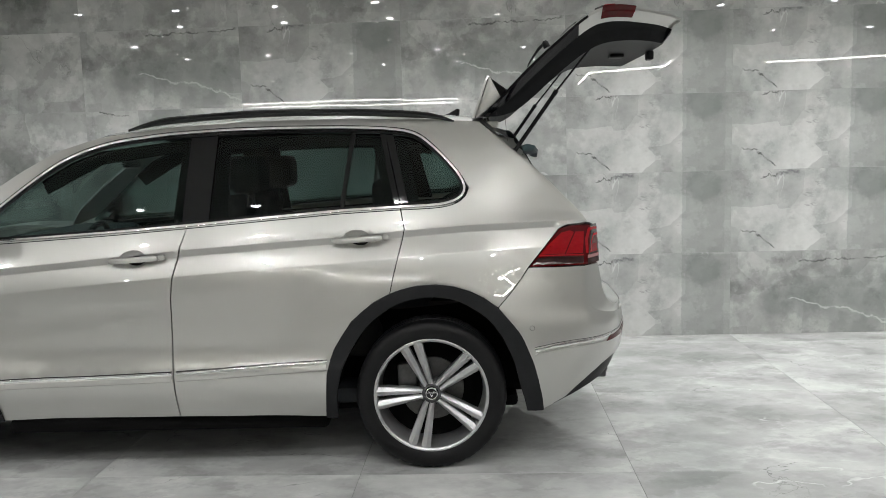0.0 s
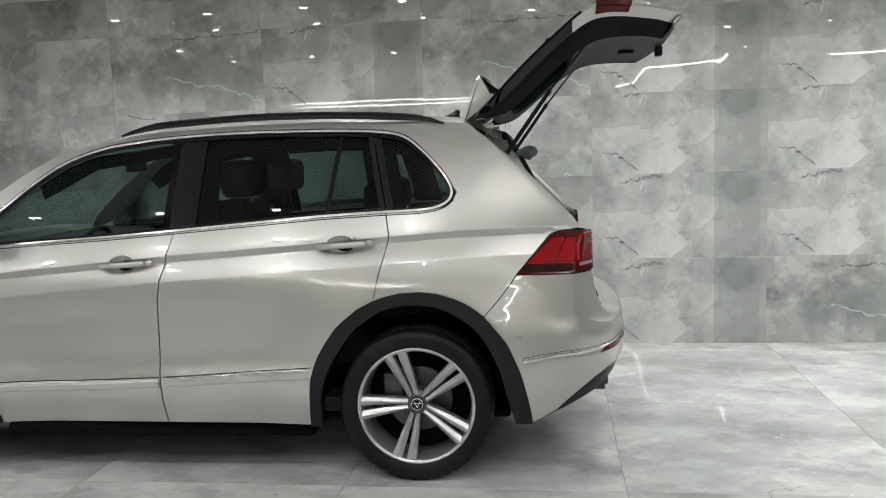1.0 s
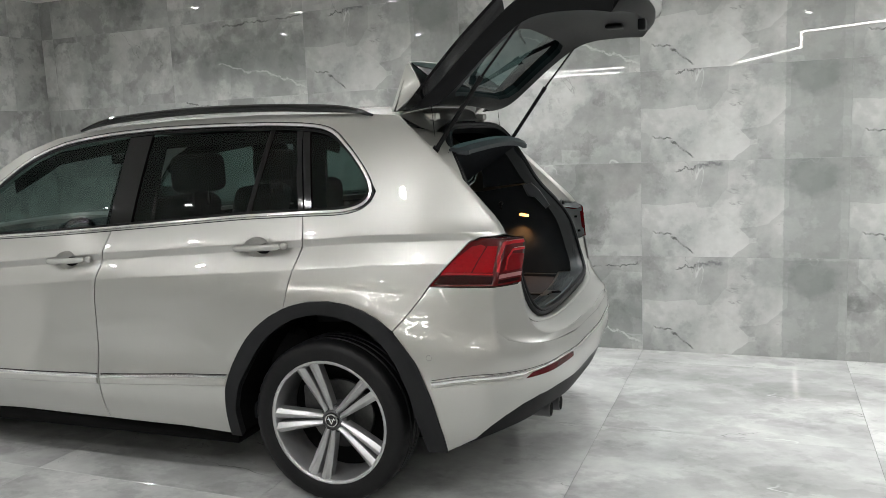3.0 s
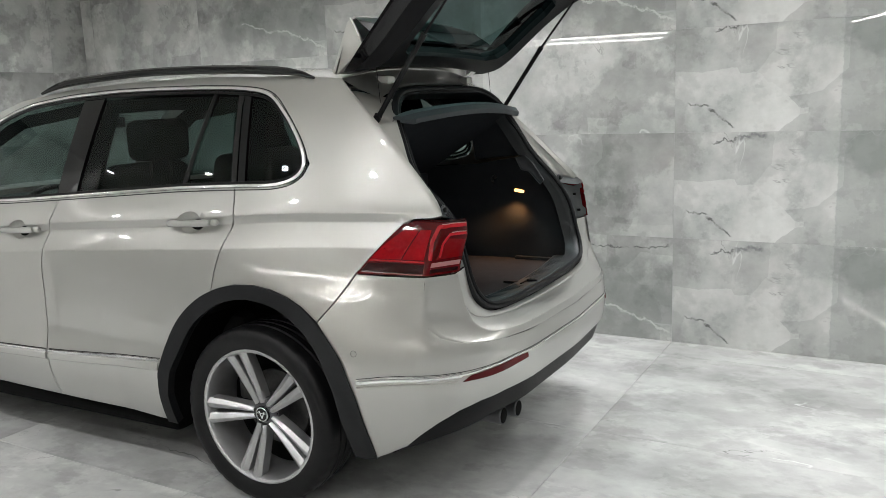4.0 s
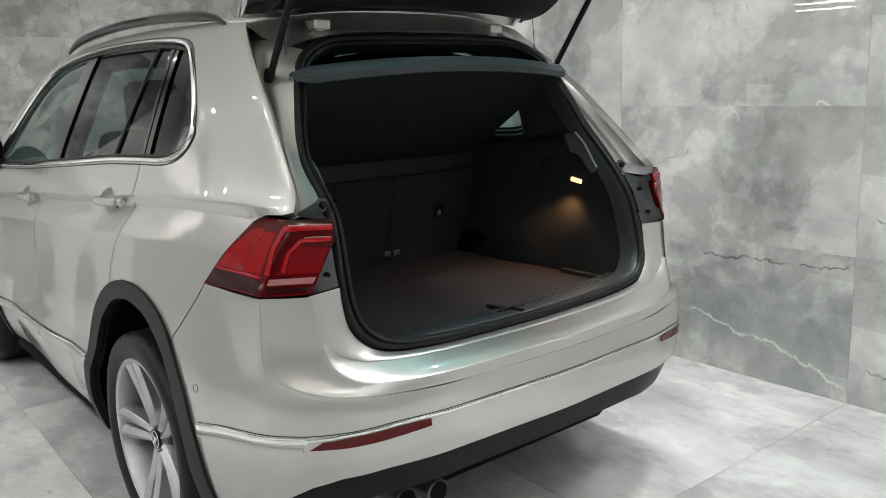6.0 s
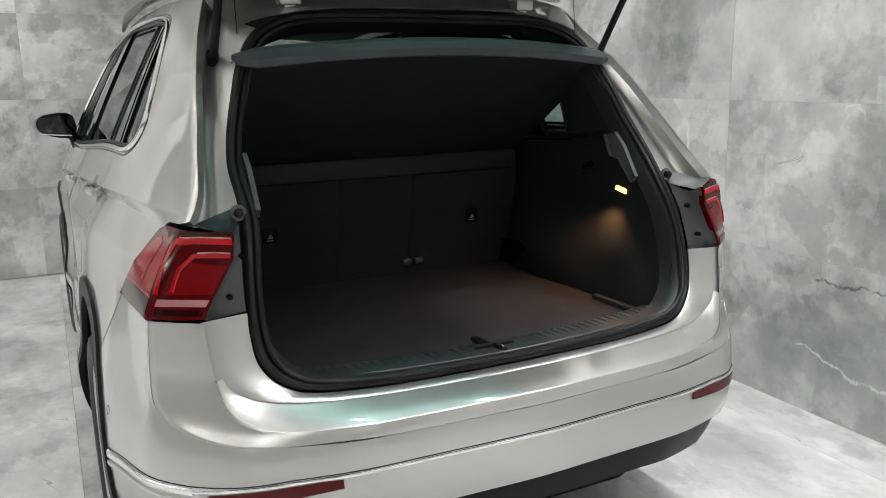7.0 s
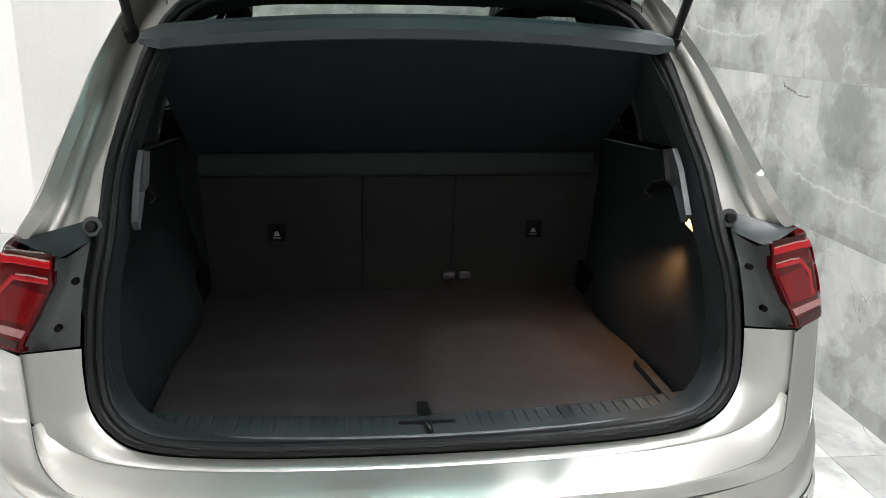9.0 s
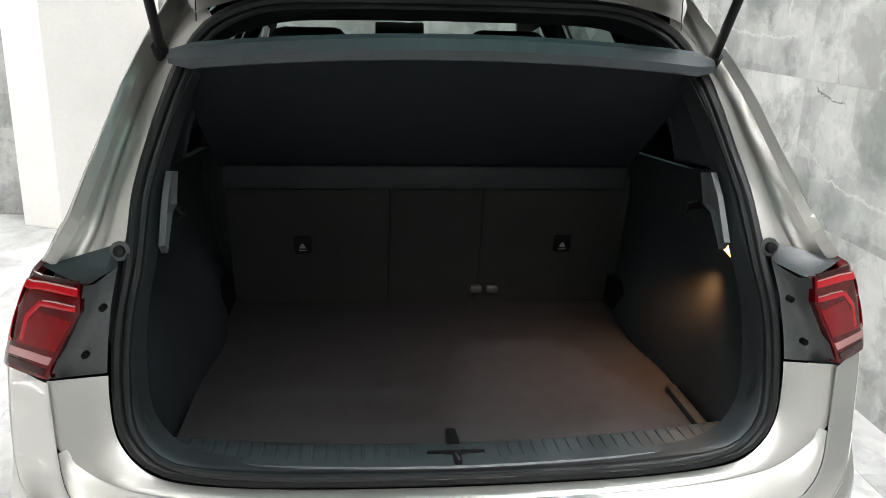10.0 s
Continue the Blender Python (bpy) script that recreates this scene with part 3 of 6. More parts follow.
def tail_table():
    """Plan places for a grid of heights and runs, with the corners of each height's outline rounded."""
    heights = sorted(TAIL)
    table = np.zeros((len(WIDTH_Z), len(TAIL_U), 2))
    fine = np.linspace(-0.5, WRAP + 0.5, 411)
    for i, z in enumerate(WIDTH_Z):
        w = WIDTH_Y[i]
        pts = [(0.0, w)]
        for k in range(5):
            pts.append(tuple(float(np.interp(z, heights, [TAIL[h][k][c] for h in heights])) for c in (0, 1)))
        end = pts[-1]
        pts[-1] = (end[0], 0.0)
        us = [-0.5] + KNOTS + [WRAP + 0.43]
        xs = [-0.5] + [p[0] for p in pts] + [pts[-2][0]]
        ys = [w] + [p[1] for p in pts] + [-pts[-2][1]]
        soft = float(np.interp(z, [0.58, 0.66, 0.72, 0.80, 0.90, 1.12, 1.2], [0.12, 0.07, 0.028, 0.018, 0.016, 0.020, 0.05]))
        for c, vals in ((0, xs), (1, ys)):
            line = np.interp(fine, us, vals)
            reach = max(1, round(soft / 0.00613))
            kernel = np.ones(reach) / reach
            for _ in range(2):
                line = np.convolve(np.pad(line, reach, mode="edge"), kernel, mode="same")[reach:-reach]
            calm, wide = line.copy(), np.ones(27) / 27
            for _ in range(2):
                calm = np.convolve(np.pad(calm, 27, mode="edge"), wide, mode="same")[27:-27]
            share = np.clip((0.62 - fine) / 0.12, 0, 1)
            line = share * calm + (1 - share) * line
            table[i, :, c] = np.interp(TAIL_U, fine, line)
    blur = table.copy()
    for _ in range(7):
        blur[1:-1] = (blur[:-2] + 2 * blur[1:-1] + blur[2:]) / 4
    return blur


TAIL_TABLE = tail_table()


def crease(u):
    return float(np.interp(u, [a for a, _ in CREASE], [b for _, b in CREASE]))


def body(u, z):
    """The car's left flank, wrapped round the tail (u over 0) and the nose (u under NOSE); z is the height."""
    extra = 0.0
    d = z - crease(u)
    if d >= 0:
        extra += 0.010 * math.exp(-d / 0.04)
    elif d > -0.032:
        extra += 0.010 + 0.030 * d / 0.032
    elif d > -0.118:
        extra += -0.020 * (d + 0.118) / 0.086
    else:
        extra -= 0.05 * min(-0.118 - d, 0.14)
    if z < 0.60 and -2.2 < u < -0.3:
        extra += 0.014 * ((0.60 - max(z, 0.48)) / 0.12) ** 2
    for axle in (0.0, FRONT_AXLE):
        r = math.hypot(u - axle, z - 0.337)
        extra += 0.014 * min(max((0.76 - r) / 0.145, 0), 1) + 0.10 * min(max(0.615 - r, 0), 0.09)
    if u > -0.19:
        a = (u + 0.2) / (WRAP + 0.2) * (len(TAIL_U) - 1)
        b = (z - 0.10) / 1.6 * (len(WIDTH_Z) - 1)
        a, b = min(max(a, 0), len(TAIL_U) - 1.001), min(max(b, 0), len(WIDTH_Z) - 1.001)
        i, j = int(b), int(a)
        p, q = b - i, a - j
        t = TAIL_TABLE
        x, y = (1 - p) * ((1 - q) * t[i, j] + q * t[i, j + 1]) + p * ((1 - q) * t[i + 1, j] + q * t[i + 1, j + 1])
        if u > 0.5:
            extra *= max(0.0, 1 - (u - 0.5) / 0.3)
        return (float(x), -float(y) - extra, z)
    ahead = min(max((-0.9 - u) / 1.3, 0.0), 1.0)
    w = float(np.interp(z, WIDTH_Z, WIDTH_Y)) + extra - 0.04 * ahead * ahead * (3 - 2 * ahead)
    if u >= NOSE:
        return (u, -w, z)
    n = 2.6
    reach = float(np.interp(z, [0.2, 0.35, 0.6, 0.85, 1.1], [0.90, 1.00, 1.02, 0.93, 0.55]))
    a = (NOSE - u) / WRAP * math.pi / 2
    c, s = math.cos(a), math.sin(a)
    r = (abs(c) ** n + abs(s) ** n) ** (-1 / n)
    return (NOSE - reach * s * r, -w * c * r, z)

def crease_lines(u0, u1):
    us = np.arange(u0, u1, 0.03)
    flats = [[(u, crease(u) + d) for u in us] for d in (-0.122, -0.114, -0.036, -0.028, -0.004, 0.004, 0.025, 0.06)]
    return flats + [[(x + r * math.cos(a), 0.337 + r * math.sin(a)) for a in np.linspace(0.3, 2.84, 70)] for x in (0.0, FRONT_AXLE) for r in (0.611, 0.619)]


def arc(cx, cz, r, a0, a1, n):
    return [(cx + r * math.cos(radians(a)), cz + r * math.sin(radians(a))) for a in np.linspace(a0, a1, n)]


ARCH = [(-0.498, 0.237), (-0.480, 0.459), (-0.443, 0.564), (-0.362, 0.695), (-0.257, 0.784), (-0.151, 0.832), (-0.06, 0.853), (0.034, 0.856), (0.11, 0.847), (0.182, 0.828), (0.245, 0.794), (0.305, 0.748), (0.405, 0.628), (0.461, 0.496), (0.505, 0.405), (0.529, 0.352), (0.569, 0.264), (0.575, 0.250)]


def rounded(points, cx=0.03, cz=0.337):
    """The points moved on to one smooth curve round the axle."""
    p = np.array(points) - (cx, cz)
    angle, r = np.arctan2(p[:, 1], p[:, 0]), np.hypot(p[:, 0], p[:, 1])
    fit = np.polyval(np.polyfit(angle, r, 6), angle)
    return [(cx + k * math.cos(a), cz + k * math.sin(a)) for a, k in zip(angle, fit)]


ARCH = ARCH[:1] + rounded(ARCH[1:-1]) + ARCH[-1:]
ARCH_IN = [(-0.444, 0.236), (-0.437, 0.373), (-0.393, 0.510), (-0.287, 0.679), (-0.153, 0.769), (-0.06, 0.795), (0.030, 0.799), (0.154, 0.776), (0.278, 0.684), (0.361, 0.534), (0.417, 0.388), (0.461, 0.272), (0.467, 0.256)]
ARCH_IN = ARCH_IN[:1] + rounded(ARCH_IN[1:-1]) + ARCH_IN[-1:]
WIN_TOP = [(-2.26, 1.105), (-2.15, 1.190), (-2.04, 1.278), (-1.92, 1.378), (-1.794, 1.469), (-1.668, 1.523), (-1.528, 1.560), (-1.259, 1.589), (-0.968, 1.602), (-0.69, 1.603), (-0.423, 1.598), (-0.218, 1.588), (-0.094, 1.575), (-0.022, 1.556), (0.03, 1.52), (0.146, 1.457), (0.224, 1.359), (0.249, 1.297), (0.212, 1.254), (0.160, 1.229), (0.083, 1.214)]
WIN_LOW = [(-0.120, 1.210), (-0.41, 1.199), (-0.932, 1.163), (-1.133, 1.149), (-1.472, 1.126), (-2.013, 1.098), (-2.26, 1.090)]
ROOF_EDGE = [(-2.52, 1.02), (-2.30, 1.195), (-2.16, 1.305), (-1.98, 1.430), (-1.83, 1.518), (-1.62, 1.583), (-1.28, 1.624), (-0.86, 1.642), (-0.43, 1.644), (-0.1, 1.632), (0.2, 1.626), (0.45, 1.619), (0.735, 1.609)]
PILLAR = [(0.735, 1.609), (0.745, 1.510), (0.750, 1.410), (0.757, 1.296), (0.760, 1.188), (0.748, 1.122)]
GAP_REAR = [(-0.118, 1.210), (-0.105, 1.115), (-0.127, 1.024), (-0.160, 0.90), (-0.177, 0.822)]
GAP_MID = [(-1.133, 1.149), (-1.161, 1.052), (-1.192, 0.924), (-1.206, 0.82), (-1.210, 0.527), (-1.206, 0.332), (-1.202, 0.243)]
GAP_FRONT = [(-2.26, 1.090), (-2.27, 0.95), (-2.25, 0.80), (-2.16, 0.60), (-2.10, 0.43), (-2.08, 0.235)]
LAMP = [(0.449, 0.924), (0.490, 0.967), (0.533, 1.012), (0.605, 1.090), (0.650, 1.105), (0.740, 1.106), (0.880, 1.098), (0.897, 1.050), (0.888, 0.992), (0.880, 0.930), (0.812, 0.927), (0.736, 0.927), (0.58, 0.925)]

car = thing("car", "silver compact sport utility car with open tailgate on marble floor", "car", 0, 0.008, FLOOR)


def place(ob):
    """Parts are modelled in world metres; keep them there under the car's base point."""
    ob.matrix_parent_inverse = Matrix.Translation((0, 0, -FLOOR))
    return ob


def both_sides(make):
    for mirror in (False, True):
        place(make(mirror))


half_arch = ARCH[:7]
front_arch = [(FRONT_AXLE + a, b) for a, b in half_arch] + [(FRONT_AXLE, 0.858)] + [(FRONT_AXLE - a, b) for a, b in half_arch[::-1]]
half_arch_in = ARCH_IN[:6]
front_arch_in = [(FRONT_AXLE + a, b) for a, b in half_arch_in] + [(FRONT_AXLE, 0.799)] + [(FRONT_AXLE - a, b) for a, b in half_arch_in[::-1]]
quarter = ROOF_EDGE + PILLAR[1:] + [(0.700, 1.1125), (0.648, 1.1095), (0.6025, 1.0935), (0.531, 1.0135), (0.4455, 0.9255), (0.417, 0.882), (0.380, 0.832), (0.312, 0.746)]
quarter += ARCH[10:5:-1] + [(-0.151, 0.832)] + GAP_REAR[::-1] + WIN_TOP[::-1]
rear_door = WIN_LOW[:4] + GAP_MID[1:] + [(-0.498, 0.240)] + ARCH[1:5] + [(-0.177, 0.822)] + GAP_REAR[1:4][::-1]
front_door = [WIN_LOW[3], WIN_LOW[4], WIN_LOW[5]] + GAP_FRONT + GAP_MID[1:][::-1]
fender = [(-2.27, 1.075), (-2.27, 0.95), (-2.25, 0.80), (-2.16, 0.60), (-2.10, 0.43), (-2.072, 0.240)] + front_arch[::-1][1:-2] + [(-3.20, 0.60), (-3.35, 0.84), (-3.0, 0.935), (-2.6, 1.01), (-2.45, 1.065)]
HANDLES = [(-0.318, 1.072), (-1.370, 1.004)]


def cup_outline(u, z):
    return [(u - 0.012 + 0.066 * math.cos(a), z + 0.043 * math.sin(a)) for a in np.linspace(0, 2 * math.pi, 28, endpoint=False)]


both_sides(lambda k: skin("quarter_panel", quarter, body, PAINT, car, gap=0.002, fold=0.022, mirror=k, lines=crease_lines(-0.12, 0.70), step=0.035))
both_sides(lambda k: skin("rear_door", rear_door, body, PAINT, car, gap=0.003, fold=0.022, mirror=k, lines=crease_lines(-1.2, -0.1), holes=[cup_outline(*HANDLES[0])]))
both_sides(lambda k: skin("front_door", front_door, body, PAINT, car, gap=0.003, fold=0.022, mirror=k, lines=crease_lines(-2.3, -1.1), holes=[cup_outline(*HANDLES[1])]))
both_sides(lambda k: skin("front_fender", fender, body, PAINT, car, gap=0.003, fold=0.022, mirror=k, lines=crease_lines(-3.3, -2.2)))
# near-black sheet added behind the shut lines to stand for their shade
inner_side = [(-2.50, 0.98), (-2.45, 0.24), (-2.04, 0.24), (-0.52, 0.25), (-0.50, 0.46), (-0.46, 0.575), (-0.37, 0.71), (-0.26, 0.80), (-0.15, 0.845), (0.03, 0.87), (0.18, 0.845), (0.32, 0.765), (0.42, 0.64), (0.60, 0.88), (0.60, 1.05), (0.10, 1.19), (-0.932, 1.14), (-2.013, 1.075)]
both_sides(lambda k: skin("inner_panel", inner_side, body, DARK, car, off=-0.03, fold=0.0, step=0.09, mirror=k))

# windows: panes, pillars and bright trim
def between(u, line):
    xs = sorted(line)
    return float(np.interp(u, [a for a, _ in xs], [b for _, b in xs]))


front_pane = [q for q in WIN_TOP[:9] if q[0] < -1.14] + [(-1.145, 1.594), (-1.150, 1.148)] + [q for q in WIN_LOW if q[0] < -1.16]
mid_pane = [(-1.02, 1.601), (-0.968, 1.602), (-0.69, 1.603), (-0.423, 1.598), (-0.225, 1.588), (-0.135, 1.211), (-0.41, 1.199), (-0.932, 1.163), (-1.035, 1.156)]
rear_pane = [(-0.165, 1.584)] + WIN_TOP[12:] + [(-0.085, 1.210)]
both_sides(lambda k: skin("door_glass", front_pane, body, WINDOW, car, "dark tinted side glass", off=-0.014, fold=0.0, mirror=k))
both_sides(lambda k: skin("door_glass", mid_pane, body, WINDOW, car, "dark tinted side glass", off=-0.014, fold=0.0, mirror=k))
both_sides(lambda k: skin("quarter_glass", rear_pane, body, WINDOW, car, "dark tinted side glass", off=-0.014, fold=0.0, mirror=k))
b_post = [(-1.15, 1.594), (-1.018, 1.601), (-1.033, 1.155), (-1.160, 1.147)]
c_post = [(-0.232, 1.588), (-0.200, 1.586), (-0.118, 1.209), (-0.142, 1.211)]
c_post2 = [(-0.196, 1.586), (-0.160, 1.583), (-0.078, 1.209), (-0.112, 1.209)]
both_sides(lambda k: skin("door_pillar", b_post, body, GLOSSY_BLACK, car, "gloss black pillar cover", off=-0.006, fold=0.01, mirror=k))
both_sides(lambda k: skin("door_pillar", c_post, body, GLOSSY_BLACK, car, "gloss black pillar cover", off=-0.005, fold=0.01, mirror=k, step=0.03))
both_sides(lambda k: skin("door_pillar", c_post2, body, GLOSSY_BLACK, car, "gloss black pillar cover", off=-0.007, fold=0.01, mirror=k, step=0.03))
both_sides(lambda k: ribbon("glass_divider", [(-0.352, 1.594), (-0.405, 1.200)], body, 0.022, 0.004, BLACK, car, mirror=k, n=12, off=-0.010))
window_ring = even(WIN_TOP + WIN_LOW + WIN_TOP[:1], 241)[:-1]
for _ in range(10):
    window_ring = (np.roll(window_ring, 1, 0) + 2 * window_ring + np.roll(window_ring, -1, 0)) / 4
window_ring = [tuple(q) for q in window_ring]
both_sides(lambda k: ribbon("window_trim", inset(window_ring, 0.003), body, 0.015, 0.010, CHROME, car, "bright chrome window surround", mirror=k, close=True, n=200))
both_sides(lambda k: ribbon("window_seal", inset(window_ring, -0.010), body, 0.005, 0.002, RUBBER, car, mirror=k, close=True, n=200, off=-0.001))
both_sides(lambda k: ribbon("window_seal", inset(window_ring, 0.017), body, 0.010, 0.003, RUBBER, car, mirror=k, close=True, n=200, off=-0.002))

# side mouldings with a bright insert, and arch cladding
both_sides(lambda k: ribbon("door_moulding", [(-1.195, 0.444), (-0.85, 0.463), (-0.480, 0.488)], body, 0.034, 0.010, PAINT, car, mirror=k, n=24))
both_sides(lambda k: ribbon("door_moulding", [(-2.088, 0.416), (-1.65, 0.424), (-1.215, 0.443)], body, 0.034, 0.010, PAINT, car, mirror=k, n=24))
both_sides(lambda k: ribbon("moulding_insert", [(-1.195, 0.467), (-0.85, 0.487), (-0.478, 0.512)], body, 0.012, 0.009, CHROME, car, "thin chrome strip", mirror=k, n=24))
# thin black strips drawn as the line of shade above the inserts
both_sides(lambda k: ribbon("moulding_gap", [(-1.195, 0.476), (-0.85, 0.496), (-0.478, 0.521)], body, 0.004, 0.001, BLACK, car, mirror=k, n=24))
both_sides(lambda k: ribbon("moulding_gap", [(-2.088, 0.449), (-1.65, 0.457), (-1.215, 0.475)], body, 0.004, 0.001, BLACK, car, mirror=k, n=24))
both_sides(lambda k: ribbon("moulding_insert", [(-2.088, 0.440), (-1.65, 0.448), (-1.215, 0.466)], body, 0.014, 0.008, CHROME, car, "thin chrome strip", mirror=k, n=24))
def arch_curve(points, n):
    return [tuple(points[0])] + [tuple(p) for p in spline(points[1:-1], n)] + [tuple(points[-1])]


for arch, arch_in in ((arch_curve(ARCH, 44), arch_curve(ARCH_IN, 40)), (arch_curve(front_arch, 44), arch_curve(front_arch_in, 40))):
    both_sides(lambda k: skin("arch_cladding", list(arch) + list(arch_in[::-1]), body, CLADDING, car, "dark grey plastic wheel arch edge", off=0.009, fold=0.035, mirror=k, step=0.03))


def wheel_well(axle, mirror):
    """The dark liner inside the arch: a tunnel from the cladding inwards."""
    rim = [(axle + a, b) for a, b in ARCH_IN]
    verts, cols = [], 4
    for u, z in even(rim, 40):
        x, y, _ = body(u, z)
        for depth in (0.008, 0.03, 0.14, 0.34):
            cx = axle + (x - axle) * (1.0 if depth < 0.02 else 1.05)
            verts.append((cx, (y + depth) * (-1 if mirror else 1), z if depth < 0.02 else 0.3 + (z - 0.3) * 1.04))
    wall = [i * cols + 3 for i in range(40)]
    faces = grid_faces(40, cols) + [tuple(wall)]
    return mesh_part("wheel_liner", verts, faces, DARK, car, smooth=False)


for axle in (0.0, FRONT_AXLE):
    both_sides(lambda k: wheel_well(axle, k))

# ---- roof, bonnet, screens, rails ----


def edge_at(x, line):
    return float(np.interp(x, [a for a, _ in line], [b for _, b in line]))


def roof_surface(u, t):
    ze = edge_at(u, ROOF_EDGE) - 0.004
    x, y, _ = body(u, ze)
    return (x + 0.05 * max(0.0, u / 0.735) * (1 - t * t), -y * t, ze + 0.045 * (1 - abs(t) ** 2.6))


place(skin("roof", [(-1.60, -1), (0.735, -1), (0.735, 1), (-1.60, 1)], lambda a, b: roof_surface(a, b), PAINT, car, step=0.07, fold=0.012))
place(skin("windscreen", [(-2.44, -0.97), (-1.605, -0.97), (-1.605, 0.97), (-2.44, 0.97)], lambda a, b: roof_surface(a, b), SCREEN, car, "clear windscreen glass", step=0.09, fold=0.0))


def bonnet_surface(x, t):
    ze = float(np.interp(x, [-3.30, -3.05, -2.45], [0.84, 0.93, 1.058]))
    u = x
    y = -body(max(x, NOSE), ze)[1]
    y *= float(np.interp(x, [-3.36, -3.2, -2.9, -2.5], [0.66, 0.82, 0.95, 1.0]))
    return (x - 0.05 * (1 - t * t), y * t, ze + 0.05 * (1 - abs(t) ** 2.4))


place(skin("bonnet", [(-3.30, -0.97), (-2.47, -0.97), (-2.47, 0.97), (-3.30, 0.97)], bonnet_surface, PAINT, car, step=0.09))
both_sides(lambda k: tube("roof_rail", [(x, (-0.545 if not k else 0.545), z) for x, z in spline([(-1.47, 1.612), (-1.36, 1.640), (-1.22, 1.658), (-0.811, 1.676), (-0.423, 1.672), (-0.148, 1.658), (0.04, 1.640), (0.135, 1.612)], 26)], [0.006, 0.011, 0.015] + [0.018] * 20 + [0.015, 0.011, 0.005], GLOSSY_BLACK, car, "gloss black roof rail", 10, 1.0))
fin = [(0.02, 0, 1.655), (0.16, 0, 1.648), (0.165, 0, 1.70), (0.15, 0, 1.705), (0.10, 0, 1.678)]
place(part("roof_aerial", prism([(x, -0.012, z) for x, _, z in fin], (0, 0.024, 0), 0.005), GLOSSY_BLACK, car, "black shark-fin aerial"))


# ---- tail: bumper, lamps, sill ----
RIDGE = [(0.740, 0.921), (0.740, 0.85), (0.742, 0.79), (0.752, 0.745), (0.780, 0.710), (0.830, 0.688), (0.900, 0.678), (1.0, 0.672), (1.2, 0.670), (1.40, 0.670), (WRAP, 0.670)]
half_bumper = [(0.3135, 0.7445), (0.3815, 0.831), (0.4185, 0.881), (0.446, 0.9215), (0.58, 0.919), (0.740, 0.921)] + RIDGE[1:-1]
bumper = half_bumper + [(2 * WRAP - a, b) for a, b in half_bumper[::-1]]
half_low = [(0.575, 0.255), (0.640, 0.270), (0.712, 0.302), (0.750, 0.358), (0.784, 0.400), (0.830, 0.440), (0.884, 0.466), (0.98, 0.480), (1.179, 0.490), (1.42, 0.492)]
bumper += [(2 * WRAP - a, b) for a, b in ARCH[12:]] + [(2 * WRAP - a, b) for a, b in half_low[1:]] + half_low[1:][::-1] + ARCH[12:][::-1]


def tail(u, z):
    """The wrap, carried round the tail to the other flank."""
    if u <= WRAP:
        return body(u, z)
    x, y, h = body(2 * WRAP - u, z)
    return (x, -y, h)


place(skin("rear_bumper", bumper, tail, PAINT, car, "silver bumper with grey reflections", gap=0.0008, step=0.03, fold=0.010))
# black valance under it
valance = [(0.66, 0.262), (0.735, 0.320), (0.784, 0.385), (0.830, 0.426), (0.884, 0.455), (0.98, 0.470), (1.179, 0.481), (WRAP, 0.483)]
valance = valance + [(2 * WRAP - a, b) for a, b in valance[:-1][::-1]]
valance += [(2 * WRAP - 0.76, 0.295), (2 * WRAP - 0.95, 0.378), (2 * WRAP - 1.2, 0.402), (WRAP, 0.408), (1.2, 0.402), (0.95, 0.378), (0.76, 0.295)]
place(skin("rear_valance", valance, tail, BLACK, car, "black plastic lower valance", off=-0.012, fold=0.10, step=0.04))
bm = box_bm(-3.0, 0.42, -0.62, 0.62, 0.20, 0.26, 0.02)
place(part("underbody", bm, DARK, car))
# unseen box between the wheels, added to deepen the shade under the car
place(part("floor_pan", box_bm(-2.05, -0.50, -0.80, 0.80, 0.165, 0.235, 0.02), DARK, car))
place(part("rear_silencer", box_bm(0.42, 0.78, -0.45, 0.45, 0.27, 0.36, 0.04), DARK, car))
for y, x in ((-0.497, 0.868), (-0.406, 0.890)):
    ob = tube("exhaust_tip", [(x - 0.20, y, 0.338), (x, y, 0.340), (x + 0.003, y, 0.340)], [0.030, 0.034, 0.031], ALLOY_DARK, car, "dark chrome exhaust tailpipe", 20)
    place(ob)
    # solid near-black plug; its colour stands for the shade inside the pipe
    ob = tube("pipe_bore", [(x - 0.05, y, 0.34), (x + 0.0045, y, 0.34)], 0.029, DARK, car, "", 20)
    place(ob)

half_strip = [(0.476, 0.546), (0.57, 0.560), (0.672, 0.570), (0.822, 0.576), (0.90, 0.588), (1.0, 0.597), (1.10, 0.601), (1.275, 0.603), (WRAP, 0.604)]
both_sides(lambda k: ribbon("bumper_strip", half_strip[:4], body, (0.020, 0.016), 0.007, CHROME, car, "bright chrome strip", mirror=k, n=30))
place(ribbon("bumper_strip", half_strip[3:] + [(2 * WRAP - a, b) for a, b in half_strip[3:-1][::-1]], tail, 0.008, 0.004, CHROME, car, "thin bright chrome strip", n=80))
groove_line = [(a, b + (0.013 if a < 0.7 else 0.011 if a < 0.85 else 0.0065)) for a, b in half_strip]
place(ribbon("bumper_groove", groove_line + [(2 * WRAP - a, b) for a, b in groove_line[:-1][::-1]], tail, 0.0024, 0.001, BLACK, car, n=120))
both_sides(lambda k: ribbon("bumper_strip_edge", [(0.476, 0.524), (0.57, 0.538), (0.672, 0.549), (0.815, 0.553)], body, 0.011, 0.008, PAINT, car, mirror=k, n=30))
